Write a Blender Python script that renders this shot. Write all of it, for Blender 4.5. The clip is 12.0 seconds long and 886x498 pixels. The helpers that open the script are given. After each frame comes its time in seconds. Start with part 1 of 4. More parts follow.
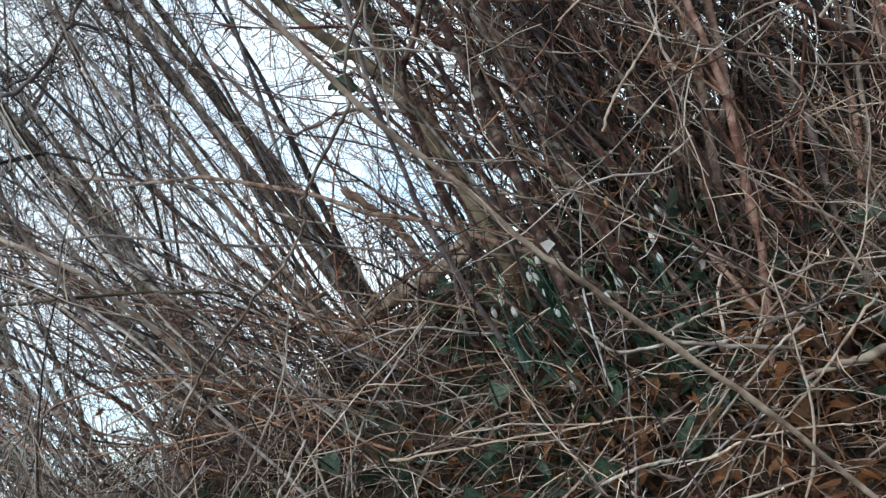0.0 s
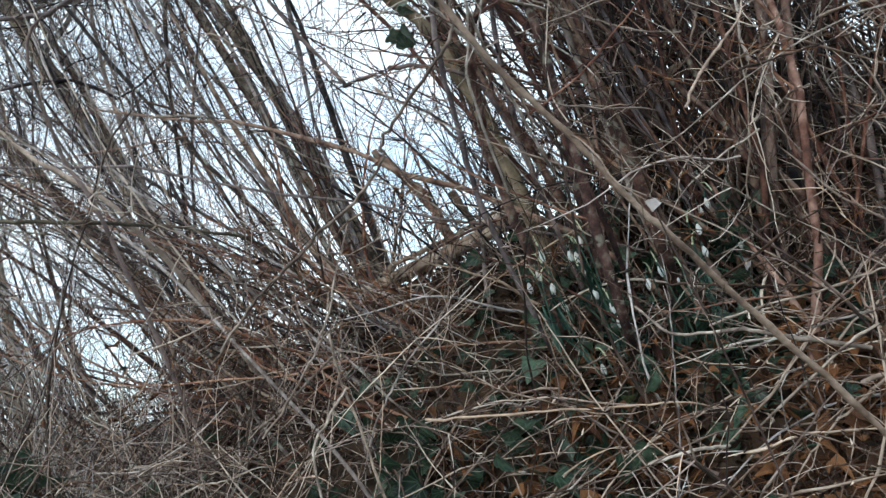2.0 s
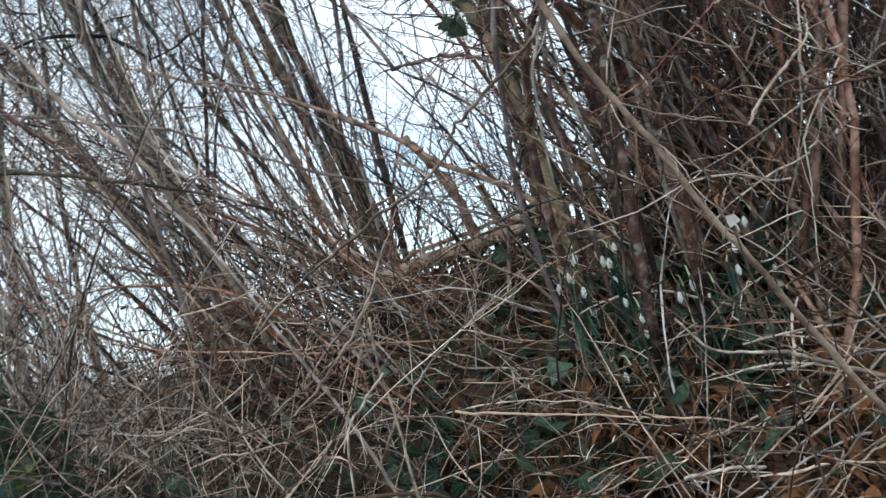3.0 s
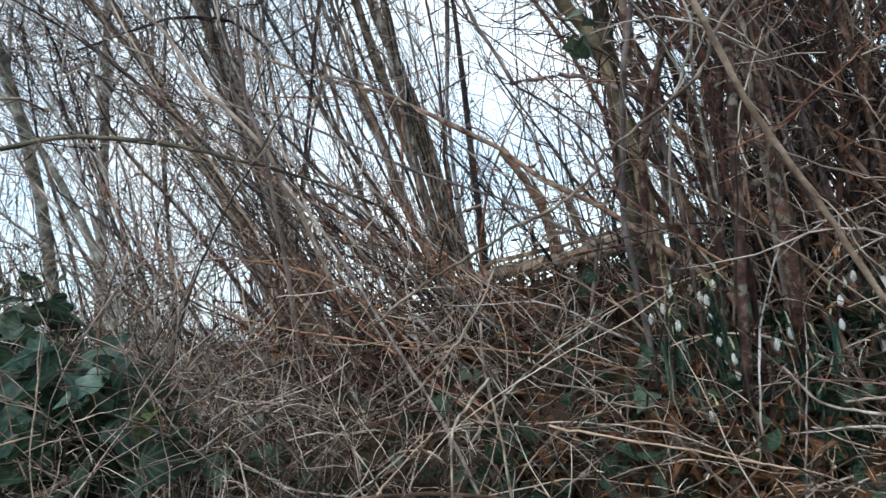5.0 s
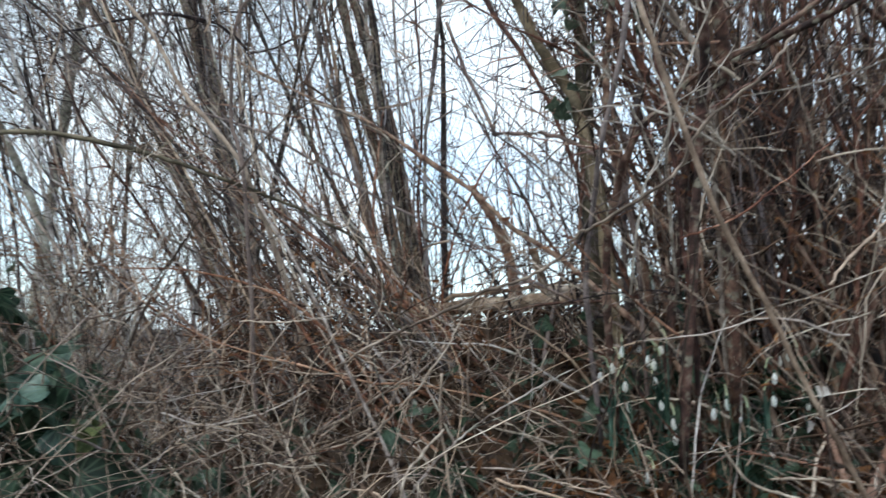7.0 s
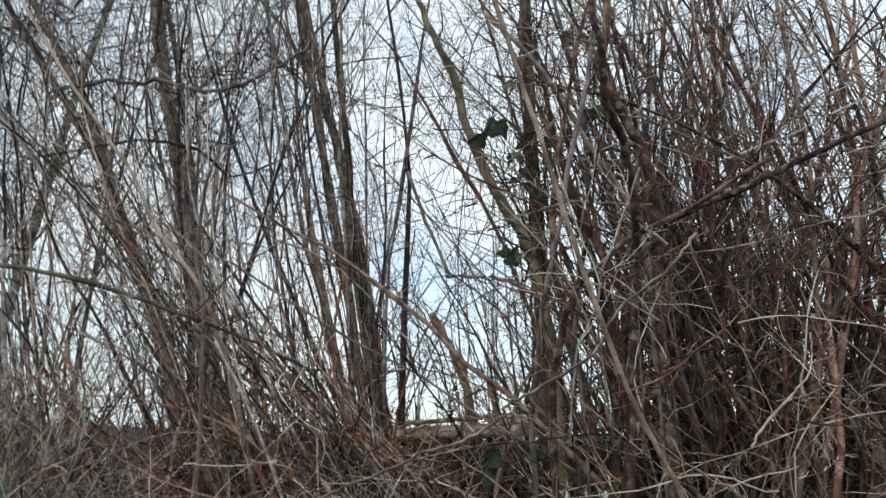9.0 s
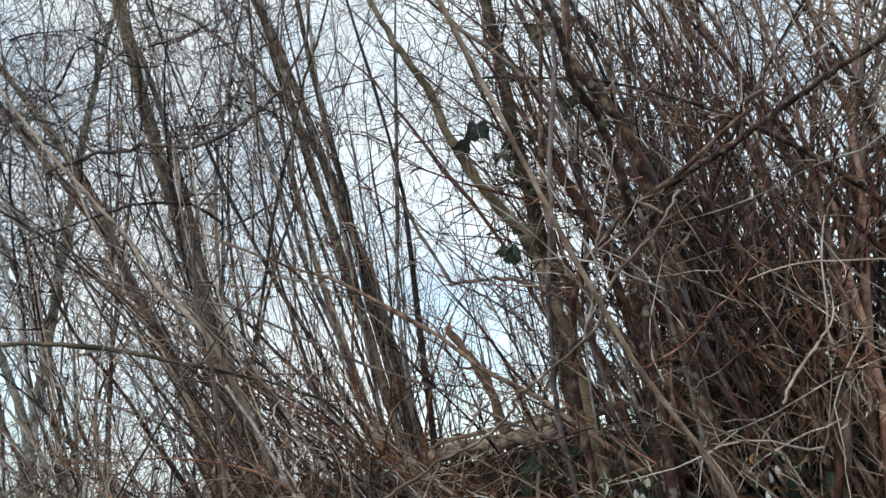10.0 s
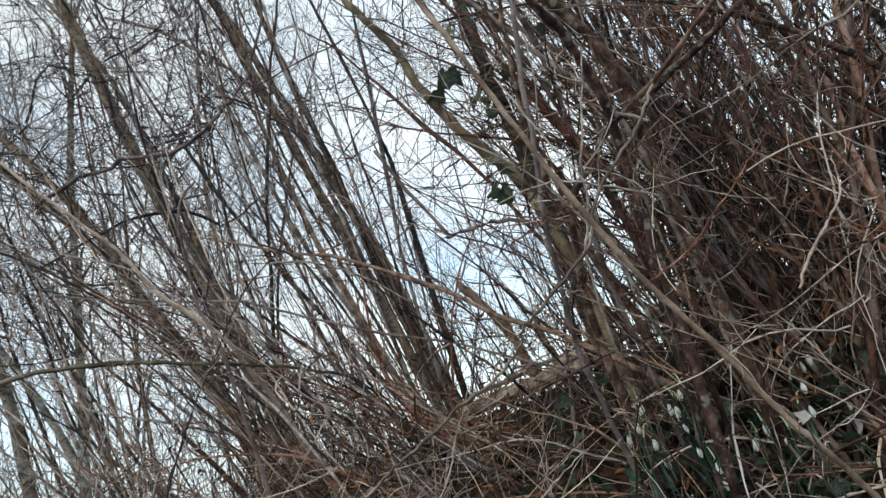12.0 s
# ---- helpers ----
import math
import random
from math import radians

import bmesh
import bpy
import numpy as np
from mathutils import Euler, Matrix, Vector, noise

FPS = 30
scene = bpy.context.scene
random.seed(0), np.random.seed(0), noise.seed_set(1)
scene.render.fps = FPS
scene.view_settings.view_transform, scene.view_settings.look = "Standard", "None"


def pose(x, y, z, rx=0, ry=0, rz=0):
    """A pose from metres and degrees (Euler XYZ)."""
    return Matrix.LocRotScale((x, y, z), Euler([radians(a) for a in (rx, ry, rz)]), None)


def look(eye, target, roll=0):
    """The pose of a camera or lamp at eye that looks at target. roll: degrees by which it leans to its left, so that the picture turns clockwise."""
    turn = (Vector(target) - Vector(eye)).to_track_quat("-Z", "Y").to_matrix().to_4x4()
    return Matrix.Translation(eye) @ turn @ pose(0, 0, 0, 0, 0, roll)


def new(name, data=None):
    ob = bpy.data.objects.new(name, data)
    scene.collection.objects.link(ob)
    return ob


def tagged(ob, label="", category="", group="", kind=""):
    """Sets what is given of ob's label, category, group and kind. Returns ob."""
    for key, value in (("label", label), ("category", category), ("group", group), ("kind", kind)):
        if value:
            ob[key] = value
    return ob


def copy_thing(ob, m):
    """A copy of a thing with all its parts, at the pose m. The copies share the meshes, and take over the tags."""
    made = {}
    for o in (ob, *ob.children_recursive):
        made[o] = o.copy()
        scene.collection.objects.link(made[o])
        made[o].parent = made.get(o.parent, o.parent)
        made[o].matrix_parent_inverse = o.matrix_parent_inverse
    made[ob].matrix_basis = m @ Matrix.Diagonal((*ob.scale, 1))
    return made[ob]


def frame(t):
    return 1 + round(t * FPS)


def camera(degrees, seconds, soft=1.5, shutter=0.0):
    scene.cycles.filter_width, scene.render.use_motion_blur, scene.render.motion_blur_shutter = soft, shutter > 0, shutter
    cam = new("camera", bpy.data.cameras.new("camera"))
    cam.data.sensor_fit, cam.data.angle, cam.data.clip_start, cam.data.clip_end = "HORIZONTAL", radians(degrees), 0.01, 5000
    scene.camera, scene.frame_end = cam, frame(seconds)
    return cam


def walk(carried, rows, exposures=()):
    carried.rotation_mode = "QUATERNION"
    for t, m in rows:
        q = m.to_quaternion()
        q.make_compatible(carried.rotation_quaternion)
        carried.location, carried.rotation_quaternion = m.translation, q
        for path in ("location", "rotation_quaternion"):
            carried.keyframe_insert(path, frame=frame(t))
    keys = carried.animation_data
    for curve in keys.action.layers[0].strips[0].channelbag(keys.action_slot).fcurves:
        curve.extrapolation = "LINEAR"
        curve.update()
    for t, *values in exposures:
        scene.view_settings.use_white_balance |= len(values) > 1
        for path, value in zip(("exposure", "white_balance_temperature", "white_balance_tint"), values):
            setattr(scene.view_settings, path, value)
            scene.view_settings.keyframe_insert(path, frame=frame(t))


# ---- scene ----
cam = camera(74.0, 12.0, soft=1.4, shutter=0.4)
# seconds, place, tilt, lean, heading
PATH = [
    (0, 0.048, 0.059, 0.320, 98.64, 24.91, 9.90),
    (0.5, 0.041, 0.063, 0.323, 98.07, 24.34, 9.97),
    (1, 0.022, 0.068, 0.323, 97.62, 23.12, 9.65),
    (1.5, -0.016, 0.070, 0.317, 97.22, 20.87, 8.63),
    (2, -0.047, 0.072, 0.319, 96.87, 18.54, 8.04),
    (2.5, -0.076, 0.069, 0.327, 96.43, 16.01, 7.41),
    (3, -0.104, 0.068, 0.337, 95.77, 13.15, 7.22),
    (3.2, -0.104, 0.079, 0.336, 96.19, 11.27, 8.56),
    (4.8, -0.175, 0.029, 0.350, 96.69, 5.78, 10.60),
    (5, -0.183, 0.029, 0.355, 96.85, 5.32, 11.17),
    (5.5, -0.193, 0.018, 0.369, 97.39, 4.60, 12.93),
    (6, -0.199, 0.005, 0.382, 97.75, 3.76, 13.97),
    (6.5, -0.200, 0.004, 0.393, 97.48, 1.91, 10.83),
    (7, -0.200, 0.000, 0.400, 97.96, -0.73, 5.96),
    (7.2, -0.200, -0.008, 0.405, 98.90, -2.04, 3.61),
    (8.8, -0.172, -0.061, 0.466, 106.38, -3.40, 1.96),
    (9, -0.162, -0.063, 0.464, 107.62, -2.05, 2.94),
    (9.5, -0.145, -0.048, 0.446, 110.20, 2.28, 5.18),
    (10, -0.125, -0.038, 0.443, 109.93, 6.40, 7.64),
    (10.5, -0.117, -0.027, 0.439, 109.21, 9.93, 9.64),
    (11, -0.113, -0.017, 0.435, 108.47, 12.55, 11.13),
    (11.5, -0.109, -0.012, 0.433, 107.86, 14.69, 11.97),
    (12, -0.102, -0.004, 0.423, 107.47, 16.26, 12.29),
]
walk(cam, [(t, pose(x, y, z, rx, ry, rz)) for t, x, y, z, rx, ry, rz in PATH], [(0.0, 0.16, 6230, 8), (7.0, 0.2, 6320, 8), (9.0, -0.17, 6650, 9), (12.0, -0.15, 6650, 9)])

# ---- light: a bright, thinly clouded winter sky ----
world = bpy.data.worlds.new("sky")
scene.world = world
world.use_nodes = True
wt = world.node_tree
wt.nodes.clear()
sky = wt.nodes.new("ShaderNodeTexSky")
sky.sky_type, sky.sun_disc = "NISHITA", False
sky.sun_elevation, sky.sun_rotation = radians(51), radians(221)
coord = wt.nodes.new("ShaderNodeTexCoord")
cloud = wt.nodes.new("ShaderNodeTexNoise")
cloud.inputs["Scale"].default_value, cloud.inputs["Detail"].default_value = 3.2, 6
cloud_ramp = wt.nodes.new("ShaderNodeValToRGB")
cloud_ramp.color_ramp.elements[0].position, cloud_ramp.color_ramp.elements[1].position = 0.34, 0.62
cloud_ramp.color_ramp.elements[0].color = (0.55, 0.55, 0.55, 1)
cloud_ramp.color_ramp.elements[1].color = (1, 1, 1, 1)
sky_mix = wt.nodes.new("ShaderNodeMixRGB")
sky_gain = wt.nodes.new("ShaderNodeMixRGB")
sky_gain.blend_type = "MULTIPLY"
sky_gain.inputs[0].default_value = 1.0
sky_gain.inputs[2].default_value = (1.75, 2.4, 2.4, 1)
sky_mix.inputs[2].default_value = (9.6, 10.6, 11.3, 1)
back = wt.nodes.new("ShaderNodeBackground")
back.inputs["Strength"].default_value = 0.138
world_out = wt.nodes.new("ShaderNodeOutputWorld")
wt.links.new(coord.outputs["Generated"], cloud.inputs["Vector"])
wt.links.new(cloud.outputs["Fac"], cloud_ramp.inputs["Fac"])
wt.links.new(cloud_ramp.outputs["Color"], sky_mix.inputs[0])
wt.links.new(sky.outputs["Color"], sky_gain.inputs[1])
wt.links.new(sky_gain.outputs["Color"], sky_mix.inputs[1])
wt.links.new(sky_mix.outputs["Color"], back.inputs["Color"])
wt.links.new(back.outputs["Background"], world_out.inputs["Surface"])
sun = new("sun", bpy.data.lights.new("sun", "SUN"))
sun.data.energy, sun.data.angle, sun.data.color = 1.6, radians(12), (1.0, 0.95, 0.88)
sun.matrix_world = look((-1.9, -2.2, 4.0), (0, 0.6, 0))
scene.view_settings.exposure = 0.0


# ---- materials ----
def bark(name, dark, mid, light, rough=0.8, grain=180, patch=22, bump=0.5, lichen=None, spread=0.35, warm=(1.0, 0.84, 0.72), cool=(0.80, 0.82, 0.93)):
    """Bark with lengthways grain, blotches and a tone of its own for every stem."""
    m = bpy.data.materials.new(name)
    m.use_nodes = True
    t = m.node_tree
    b = t.nodes["Principled BSDF"]
    b.inputs["Roughness"].default_value = rough
    b.inputs["Specular IOR Level"].default_value = 0.3
    c = t.nodes.new("ShaderNodeTexCoord")
    n1 = t.nodes.new("ShaderNodeTexNoise")
    n1.inputs["Scale"].default_value, n1.inputs["Detail"].default_value = patch, 4
    n2 = t.nodes.new("ShaderNodeTexNoise")
    n2.inputs["Scale"].default_value, n2.inputs["Detail"].default_value = grain, 3
    geo = t.nodes.new("ShaderNodeNewGeometry")
    info = t.nodes.new("ShaderNodeObjectInfo")
    add = t.nodes.new("ShaderNodeMath")
    add.operation = "ADD"
    frac = t.nodes.new("ShaderNodeMath")
    frac.operation = "FRACT"
    t.links.new(geo.outputs["Random Per Island"], add.inputs[0])
    t.links.new(info.outputs["Random"], add.inputs[1])
    t.links.new(add.outputs[0], frac.inputs[0])
    mixed = t.nodes.new("ShaderNodeMath")
    mixed.operation = "MULTIPLY_ADD"
    mixed.inputs[1].default_value = spread
    t.links.new(frac.outputs[0], mixed.inputs[0])
    scaled = t.nodes.new("ShaderNodeMath")
    scaled.operation = "MULTIPLY_ADD"
    scaled.inputs[1].default_value = 2.1 * (1.15 - spread)
    scaled.inputs[2].default_value = -0.55 * (1.15 - spread)
    t.links.new(n1.outputs["Fac"], scaled.inputs[0])
    t.links.new(scaled.outputs[0], mixed.inputs[2])
    ramp = t.nodes.new("ShaderNodeValToRGB")
    e = ramp.color_ramp.elements
    e[0].position, e[0].color = 0.28, (*dark, 1)
    e[1].position, e[1].color = 0.90, (*light, 1)
    k = e.new(0.56)
    k.color = (*mid, 1)
    t.links.new(mixed.outputs[0], ramp.inputs["Fac"])
    grainy = t.nodes.new("ShaderNodeMixRGB")
    grainy.blend_type = "OVERLAY"
    grainy.inputs[0].default_value = 0.45
    t.links.new(ramp.outputs["Color"], grainy.inputs[1])
    t.links.new(n2.outputs["Fac"], grainy.inputs[2])
    again = t.nodes.new("ShaderNodeMath")
    again.operation = "MULTIPLY"
    again.inputs[1].default_value = 13.7
    other = t.nodes.new("ShaderNodeMath")
    other.operation = "FRACT"
    t.links.new(frac.outputs[0], again.inputs[0])
    t.links.new(again.outputs[0], other.inputs[0])
    hue = t.nodes.new("ShaderNodeValToRGB")
    h = hue.color_ramp.elements
    h[0].position, h[0].color = 0.0, (*cool, 1)
    h[1].position, h[1].color = 1.0, (*warm, 1)
    h.new(0.3).color = (1, 1, 1, 1)
    h.new(0.65).color = (1, 1, 1, 1)
    t.links.new(other.outputs[0], hue.inputs["Fac"])
    tinted = t.nodes.new("ShaderNodeMixRGB")
    tinted.blend_type = "MULTIPLY"
    tinted.inputs[0].default_value = 1.0
    t.links.new(grainy.outputs["Color"], tinted.inputs[1])
    t.links.new(hue.outputs["Color"], tinted.inputs[2])
    colour = grainy = tinted
    for nn in (n1, n2):
        t.links.new(c.outputs["Object"], nn.inputs["Vector"])
    if lichen:
        n3 = t.nodes.new("ShaderNodeTexNoise")
        n3.inputs["Scale"].default_value, n3.inputs["Detail"].default_value = patch * 1.7, 5
        t.links.new(c.outputs["Object"], n3.inputs["Vector"])
        step = t.nodes.new("ShaderNodeValToRGB")
        step.color_ramp.elements[0].position, step.color_ramp.elements[1].position = 0.55, 0.68
        t.links.new(n3.outputs["Fac"], step.inputs["Fac"])
        grown = t.nodes.new("ShaderNodeMixRGB")
        grown.inputs[2].default_value = (*lichen, 1)
        t.links.new(step.outputs["Color"], grown.inputs[0])
        t.links.new(grainy.outputs["Color"], grown.inputs[1])
        colour = grown
    t.links.new(colour.outputs["Color"], b.inputs["Base Color"])
    bm_node = t.nodes.new("ShaderNodeBump")
    bm_node.inputs["Strength"].default_value, bm_node.inputs["Distance"].default_value = bump, 0.002
    t.links.new(n2.outputs["Fac"], bm_node.inputs["Height"])
    t.links.new(bm_node.outputs["Normal"], b.inputs["Normal"])
    return m


BROWN = bark("brown_bark", (0.022, 0.014, 0.010), (0.118, 0.075, 0.055), (0.46, 0.36, 0.285), spread=0.66, warm=(1.0, 0.90, 0.80))
GREY = bark("grey_brown_bark", (0.028, 0.023, 0.021), (0.150, 0.121, 0.110), (0.62, 0.57, 0.545), spread=0.62, lichen=(0.36, 0.36, 0.30))
RED = bark("red_brown_bark", (0.024, 0.010, 0.008), (0.132, 0.058, 0.040), (0.41, 0.255, 0.195), spread=0.58, bump=0.8, patch=34)
BARKY = bark("dark_red_brown_bark", (0.022, 0.011, 0.009), (0.100, 0.049, 0.035), (0.31, 0.20, 0.145), spread=0.40, bump=1.0, patch=42, grain=260, lichen=(0.20, 0.18, 0.14), warm=(1.0, 0.90, 0.82))
BLEACHED = bark("bleached_twig", (0.17, 0.14, 0.115), (0.36, 0.31, 0.265), (0.64, 0.57, 0.50), rough=0.6, patch=45, warm=(1.0, 0.93, 0.86), cool=(0.9, 0.93, 0.97))
RUST = bark("rust_brown_twig", (0.026, 0.011, 0.007), (0.165, 0.066, 0.038), (0.46, 0.27, 0.18), spread=0.62, bump=0.8, patch=34)
TAN = bark("dry_tan_stalk", (0.040, 0.026, 0.019), (0.180, 0.126, 0.094), (0.64, 0.54, 0.44), rough=0.65, spread=0.78)
PALE = bark("pale_stem", (0.13, 0.10, 0.08), (0.29, 0.235, 0.19), (0.52, 0.46, 0.39), rough=0.75, patch=45, warm=(1.0, 0.93, 0.86))
CANE = bark("brown_grey_cane", (0.09, 0.065, 0.05), (0.21, 0.16, 0.125), (0.42, 0.35, 0.29), rough=0.7, patch=30, spread=0.3, bump=0.8, warm=(1.0, 0.9, 0.82))
MOSSY = bark("green_brown_bark", (0.042, 0.036, 0.024), (0.11, 0.095, 0.065), (0.25, 0.22, 0.16))
# Dark bark, deepened further: backlit and thicket shade is put into its colour.
DARK = bark("dark_backlit_bark", (0.012, 0.009, 0.010), (0.044, 0.034, 0.035), (0.22, 0.175, 0.165), spread=0.6)
TRUNK = bark("olive_brown_trunk", (0.056, 0.044, 0.032), (0.215, 0.170, 0.122), (0.46, 0.39, 0.30), patch=34, bump=1.0, spread=0.3, lichen=(0.23, 0.22, 0.15), warm=(1.0, 0.92, 0.82))
ASHEN = bark("grey_green_trunk", (0.07, 0.066, 0.055), (0.22, 0.21, 0.18), (0.46, 0.45, 0.40), patch=22, grain=140, bump=0.9, spread=0.25, lichen=(0.27, 0.28, 0.20), warm=(1.0, 0.95, 0.88), cool=(0.88, 0.92, 0.97))
LOG = bark("weathered_log", (0.10, 0.068, 0.047), (0.27, 0.20, 0.15), (0.50, 0.42, 0.34), grain=120, patch=26, bump=0.8, lichen=(0.30, 0.24, 0.17))
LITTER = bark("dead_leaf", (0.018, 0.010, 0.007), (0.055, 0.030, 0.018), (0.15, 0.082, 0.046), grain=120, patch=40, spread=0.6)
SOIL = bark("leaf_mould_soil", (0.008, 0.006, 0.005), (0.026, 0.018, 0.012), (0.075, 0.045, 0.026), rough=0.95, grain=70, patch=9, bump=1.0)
IVY = bark("ivy_leaf", (0.008, 0.018, 0.011), (0.022, 0.046, 0.028), (0.085, 0.13, 0.088), rough=0.34, grain=16, patch=3.5, spread=0.5, bump=0.3, warm=(1.0, 0.96, 0.9), cool=(0.95, 1.0, 1.0))
def veined(m):
    """Adds pale veins that fan from the leaf's stalk (leaf one unit long, along y)."""
    t = m.node_tree

    def calc(op, a, b=None):
        k = t.nodes.new("ShaderNodeMath")
        k.operation = op
        for slot, v in enumerate((a, b)):
            if v is None:
                continue
            if isinstance(v, (int, float)):
                k.inputs[slot].default_value = v
            else:
                t.links.new(v, k.inputs[slot])
        return k.outputs[0]

    c = t.nodes.new("ShaderNodeTexCoord")
    sep = t.nodes.new("ShaderNodeSeparateXYZ")
    t.links.new(c.outputs["Object"], sep.inputs[0])
    ax = calc("ABSOLUTE", sep.outputs[0])
    ang = calc("ARCTAN2", ax, calc("ADD", sep.outputs[1], 0.02))
    far = calc("SQRT", calc("ADD", calc("MULTIPLY", ax, ax), calc("MULTIPLY", sep.outputs[1], sep.outputs[1])))
    near = ax
    for a0 in (0.48, 0.85, 1.35):
        near = calc("MINIMUM", near, calc("MULTIPLY", calc("ABSOLUTE", calc("SUBTRACT", ang, a0)), far))
    ramp = t.nodes.new("ShaderNodeValToRGB")
    e = ramp.color_ramp.elements
    e[0].position, e[0].color = 0.004, (0.32, 0.32, 0.32, 1)
    e[1].position, e[1].color = 0.028, (0, 0, 0, 1)
    t.links.new(near, ramp.inputs["Fac"])
    b = t.nodes["Principled BSDF"]
    link = b.inputs["Base Color"].links[0]
    source = link.from_socket
    mix = t.nodes.new("ShaderNodeMixRGB")
    mix.inputs[2].default_value = (0.16, 0.22, 0.14, 1)
    t.links.new(ramp.outputs["Color"], mix.inputs[0])
    t.links.new(source, mix.inputs[1])
    t.links.new(mix.outputs["Color"], b.inputs["Base Color"])


def thin_leaf(m, share):
    """A leaf's blade lets some light through."""
    t = m.node_tree
    b = t.nodes["Principled BSDF"]
    through_light = t.nodes.new("ShaderNodeBsdfTranslucent")
    both = t.nodes.new("ShaderNodeMixShader")
    both.inputs[0].default_value = share
    t.links.new(b.inputs["Base Color"].links[0].from_socket, through_light.inputs["Color"])
    t.links.new(b.outputs["BSDF"], both.inputs[1])
    t.links.new(through_light.outputs["BSDF"], both.inputs[2])
    t.links.new(both.outputs["Shader"], t.nodes["Material Output"].inputs["Surface"])


OLIVE = bark("yellowing_ivy_leaf", (0.035, 0.05, 0.018), (0.08, 0.10, 0.038), (0.17, 0.19, 0.08), rough=0.45, patch=4, grain=16, warm=(1.0, 0.96, 0.9), cool=(0.95, 1.0, 1.0))
veined(IVY)
veined(OLIVE)
BLADE = bark("snowdrop_leaf", (0.02, 0.05, 0.038), (0.042, 0.092, 0.068), (0.12, 0.19, 0.14), rough=0.45, patch=30, warm=(1.0, 0.96, 0.9), cool=(0.95, 1.0, 1.0))
PETAL = bark("snowdrop_petal", (0.72, 0.74, 0.72), (0.82, 0.83, 0.81), (0.90, 0.90, 0.88), rough=0.5, grain=300, patch=60, bump=0.1, warm=(1.0, 0.96, 0.9), cool=(0.95, 1.0, 1.0))
SHEATH = bark("pale_sheath", (0.30, 0.36, 0.22), (0.42, 0.47, 0.30), (0.60, 0.62, 0.45), rough=0.5, warm=(1.0, 0.96, 0.9), cool=(0.95, 1.0, 1.0))

# ---- mesh building ----
rng = np.random.default_rng(7)


def in_sight_gap(p):
    """How much thinner the growth is along a line. The gaps follow the camera's sight lines: low in the brush and over
    the ivy mound, where daylight shows over the falling ground, and in front of the snowdrops.
    """
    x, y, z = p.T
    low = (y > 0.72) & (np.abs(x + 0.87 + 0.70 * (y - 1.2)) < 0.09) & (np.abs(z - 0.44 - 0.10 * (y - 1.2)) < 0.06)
    before_drops = (np.abs(y - 0.97) < 0.11) & (np.abs(x - 0.13) < 0.20) & (np.abs(z - 0.28) < 0.14)
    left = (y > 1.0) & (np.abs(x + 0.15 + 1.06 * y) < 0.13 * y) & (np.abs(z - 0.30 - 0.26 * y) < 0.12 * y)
    return 0.8 if low.any() else 0.45 if left.any() else 0.45 if before_drops.any() else 0.0


class Buf:
    """Collects tubes of quads for one mesh."""

    def __init__(self, origin=(0, 0, 0), thinned=False):
        self.v, self.f, self.n = [], [], 0
        self.origin, self.thinned = np.asarray(origin, float), thinned

    def tube(self, pts, radii, sides=5):
        pts, radii = np.asarray(pts, float), np.asarray(radii, float)
        if self.thinned and rng.uniform() < in_sight_gap(pts + self.origin):
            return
        tan = np.gradient(pts, axis=0)
        tan /= np.linalg.norm(tan, axis=1, keepdims=True) + 1e-9
        ref = np.array((0.0, 0.0, 1.0)) if abs(tan[0, 2]) < 0.8 else np.array((1.0, 0.0, 0.0))
        a = np.cross(tan, ref)
        a /= np.linalg.norm(a, axis=1, keepdims=True) + 1e-9
        b = np.cross(tan, a)
        ang = np.arange(sides) * 2 * math.pi / sides
        ring = pts[:, None] + radii[:, None, None] * (a[:, None] * np.cos(ang)[None, :, None] + b[:, None] * np.sin(ang)[None, :, None])
        n = len(pts)
        i = np.arange(n - 1)[:, None] * sides
        j = np.arange(sides)[None]
        k = (j + 1) % sides
        quads = np.stack([i + j, i + k, i + sides + k, i + sides + j], -1).reshape(-1, 4) + self.n
        self.v.append(ring.reshape(-1, 3))
        self.f.append(quads)
        self.n += n * sides

    def patch(self, verts, quads):
        self.v.append(np.asarray(verts, float))
        self.f.append(np.asarray(quads, int) + self.n)
        self.n += len(verts)

    def mesh(self, name, material):
        v, f = np.concatenate(self.v), np.concatenate(self.f)
        me = bpy.data.meshes.new(name)
        me.vertices.add(len(v))
        me.vertices.foreach_set("co", v.ravel())
        me.loops.add(f.size)
        me.loops.foreach_set("vertex_index", f.ravel().astype(np.int32))
        me.polygons.add(len(f))
        me.polygons.foreach_set("loop_start", np.arange(0, f.size, 4, dtype=np.int32))
        me.update(calc_edges=True)
        me.polygons.foreach_set("use_smooth", np.ones(len(f), bool))
        me.materials.append(material)
        return me


def part(name, buf, material, parent=None, label=""):
    ob = new(name, buf if isinstance(buf, bpy.types.Mesh) else buf.mesh(name, material))
    if parent is not None:
        ob.parent = parent
    return tagged(ob, label)


def thing(name, at, label, category, group="", kind=""):
    ob = new(name)
    ob.location = at
    ob.empty_display_size = 0.05
    return tagged(ob, label, category, group, kind)


def local(parent, pts):
    return np.asarray(pts, float) - np.array(parent.location)


def reseed(k):
    """Start the chances of one block anew, so that each block is settled by itself."""
    global rng
    rng = np.random.default_rng(k)


def unit(v):
    v = np.asarray(v, float)
    return v / (np.linalg.norm(v) + 1e-9)


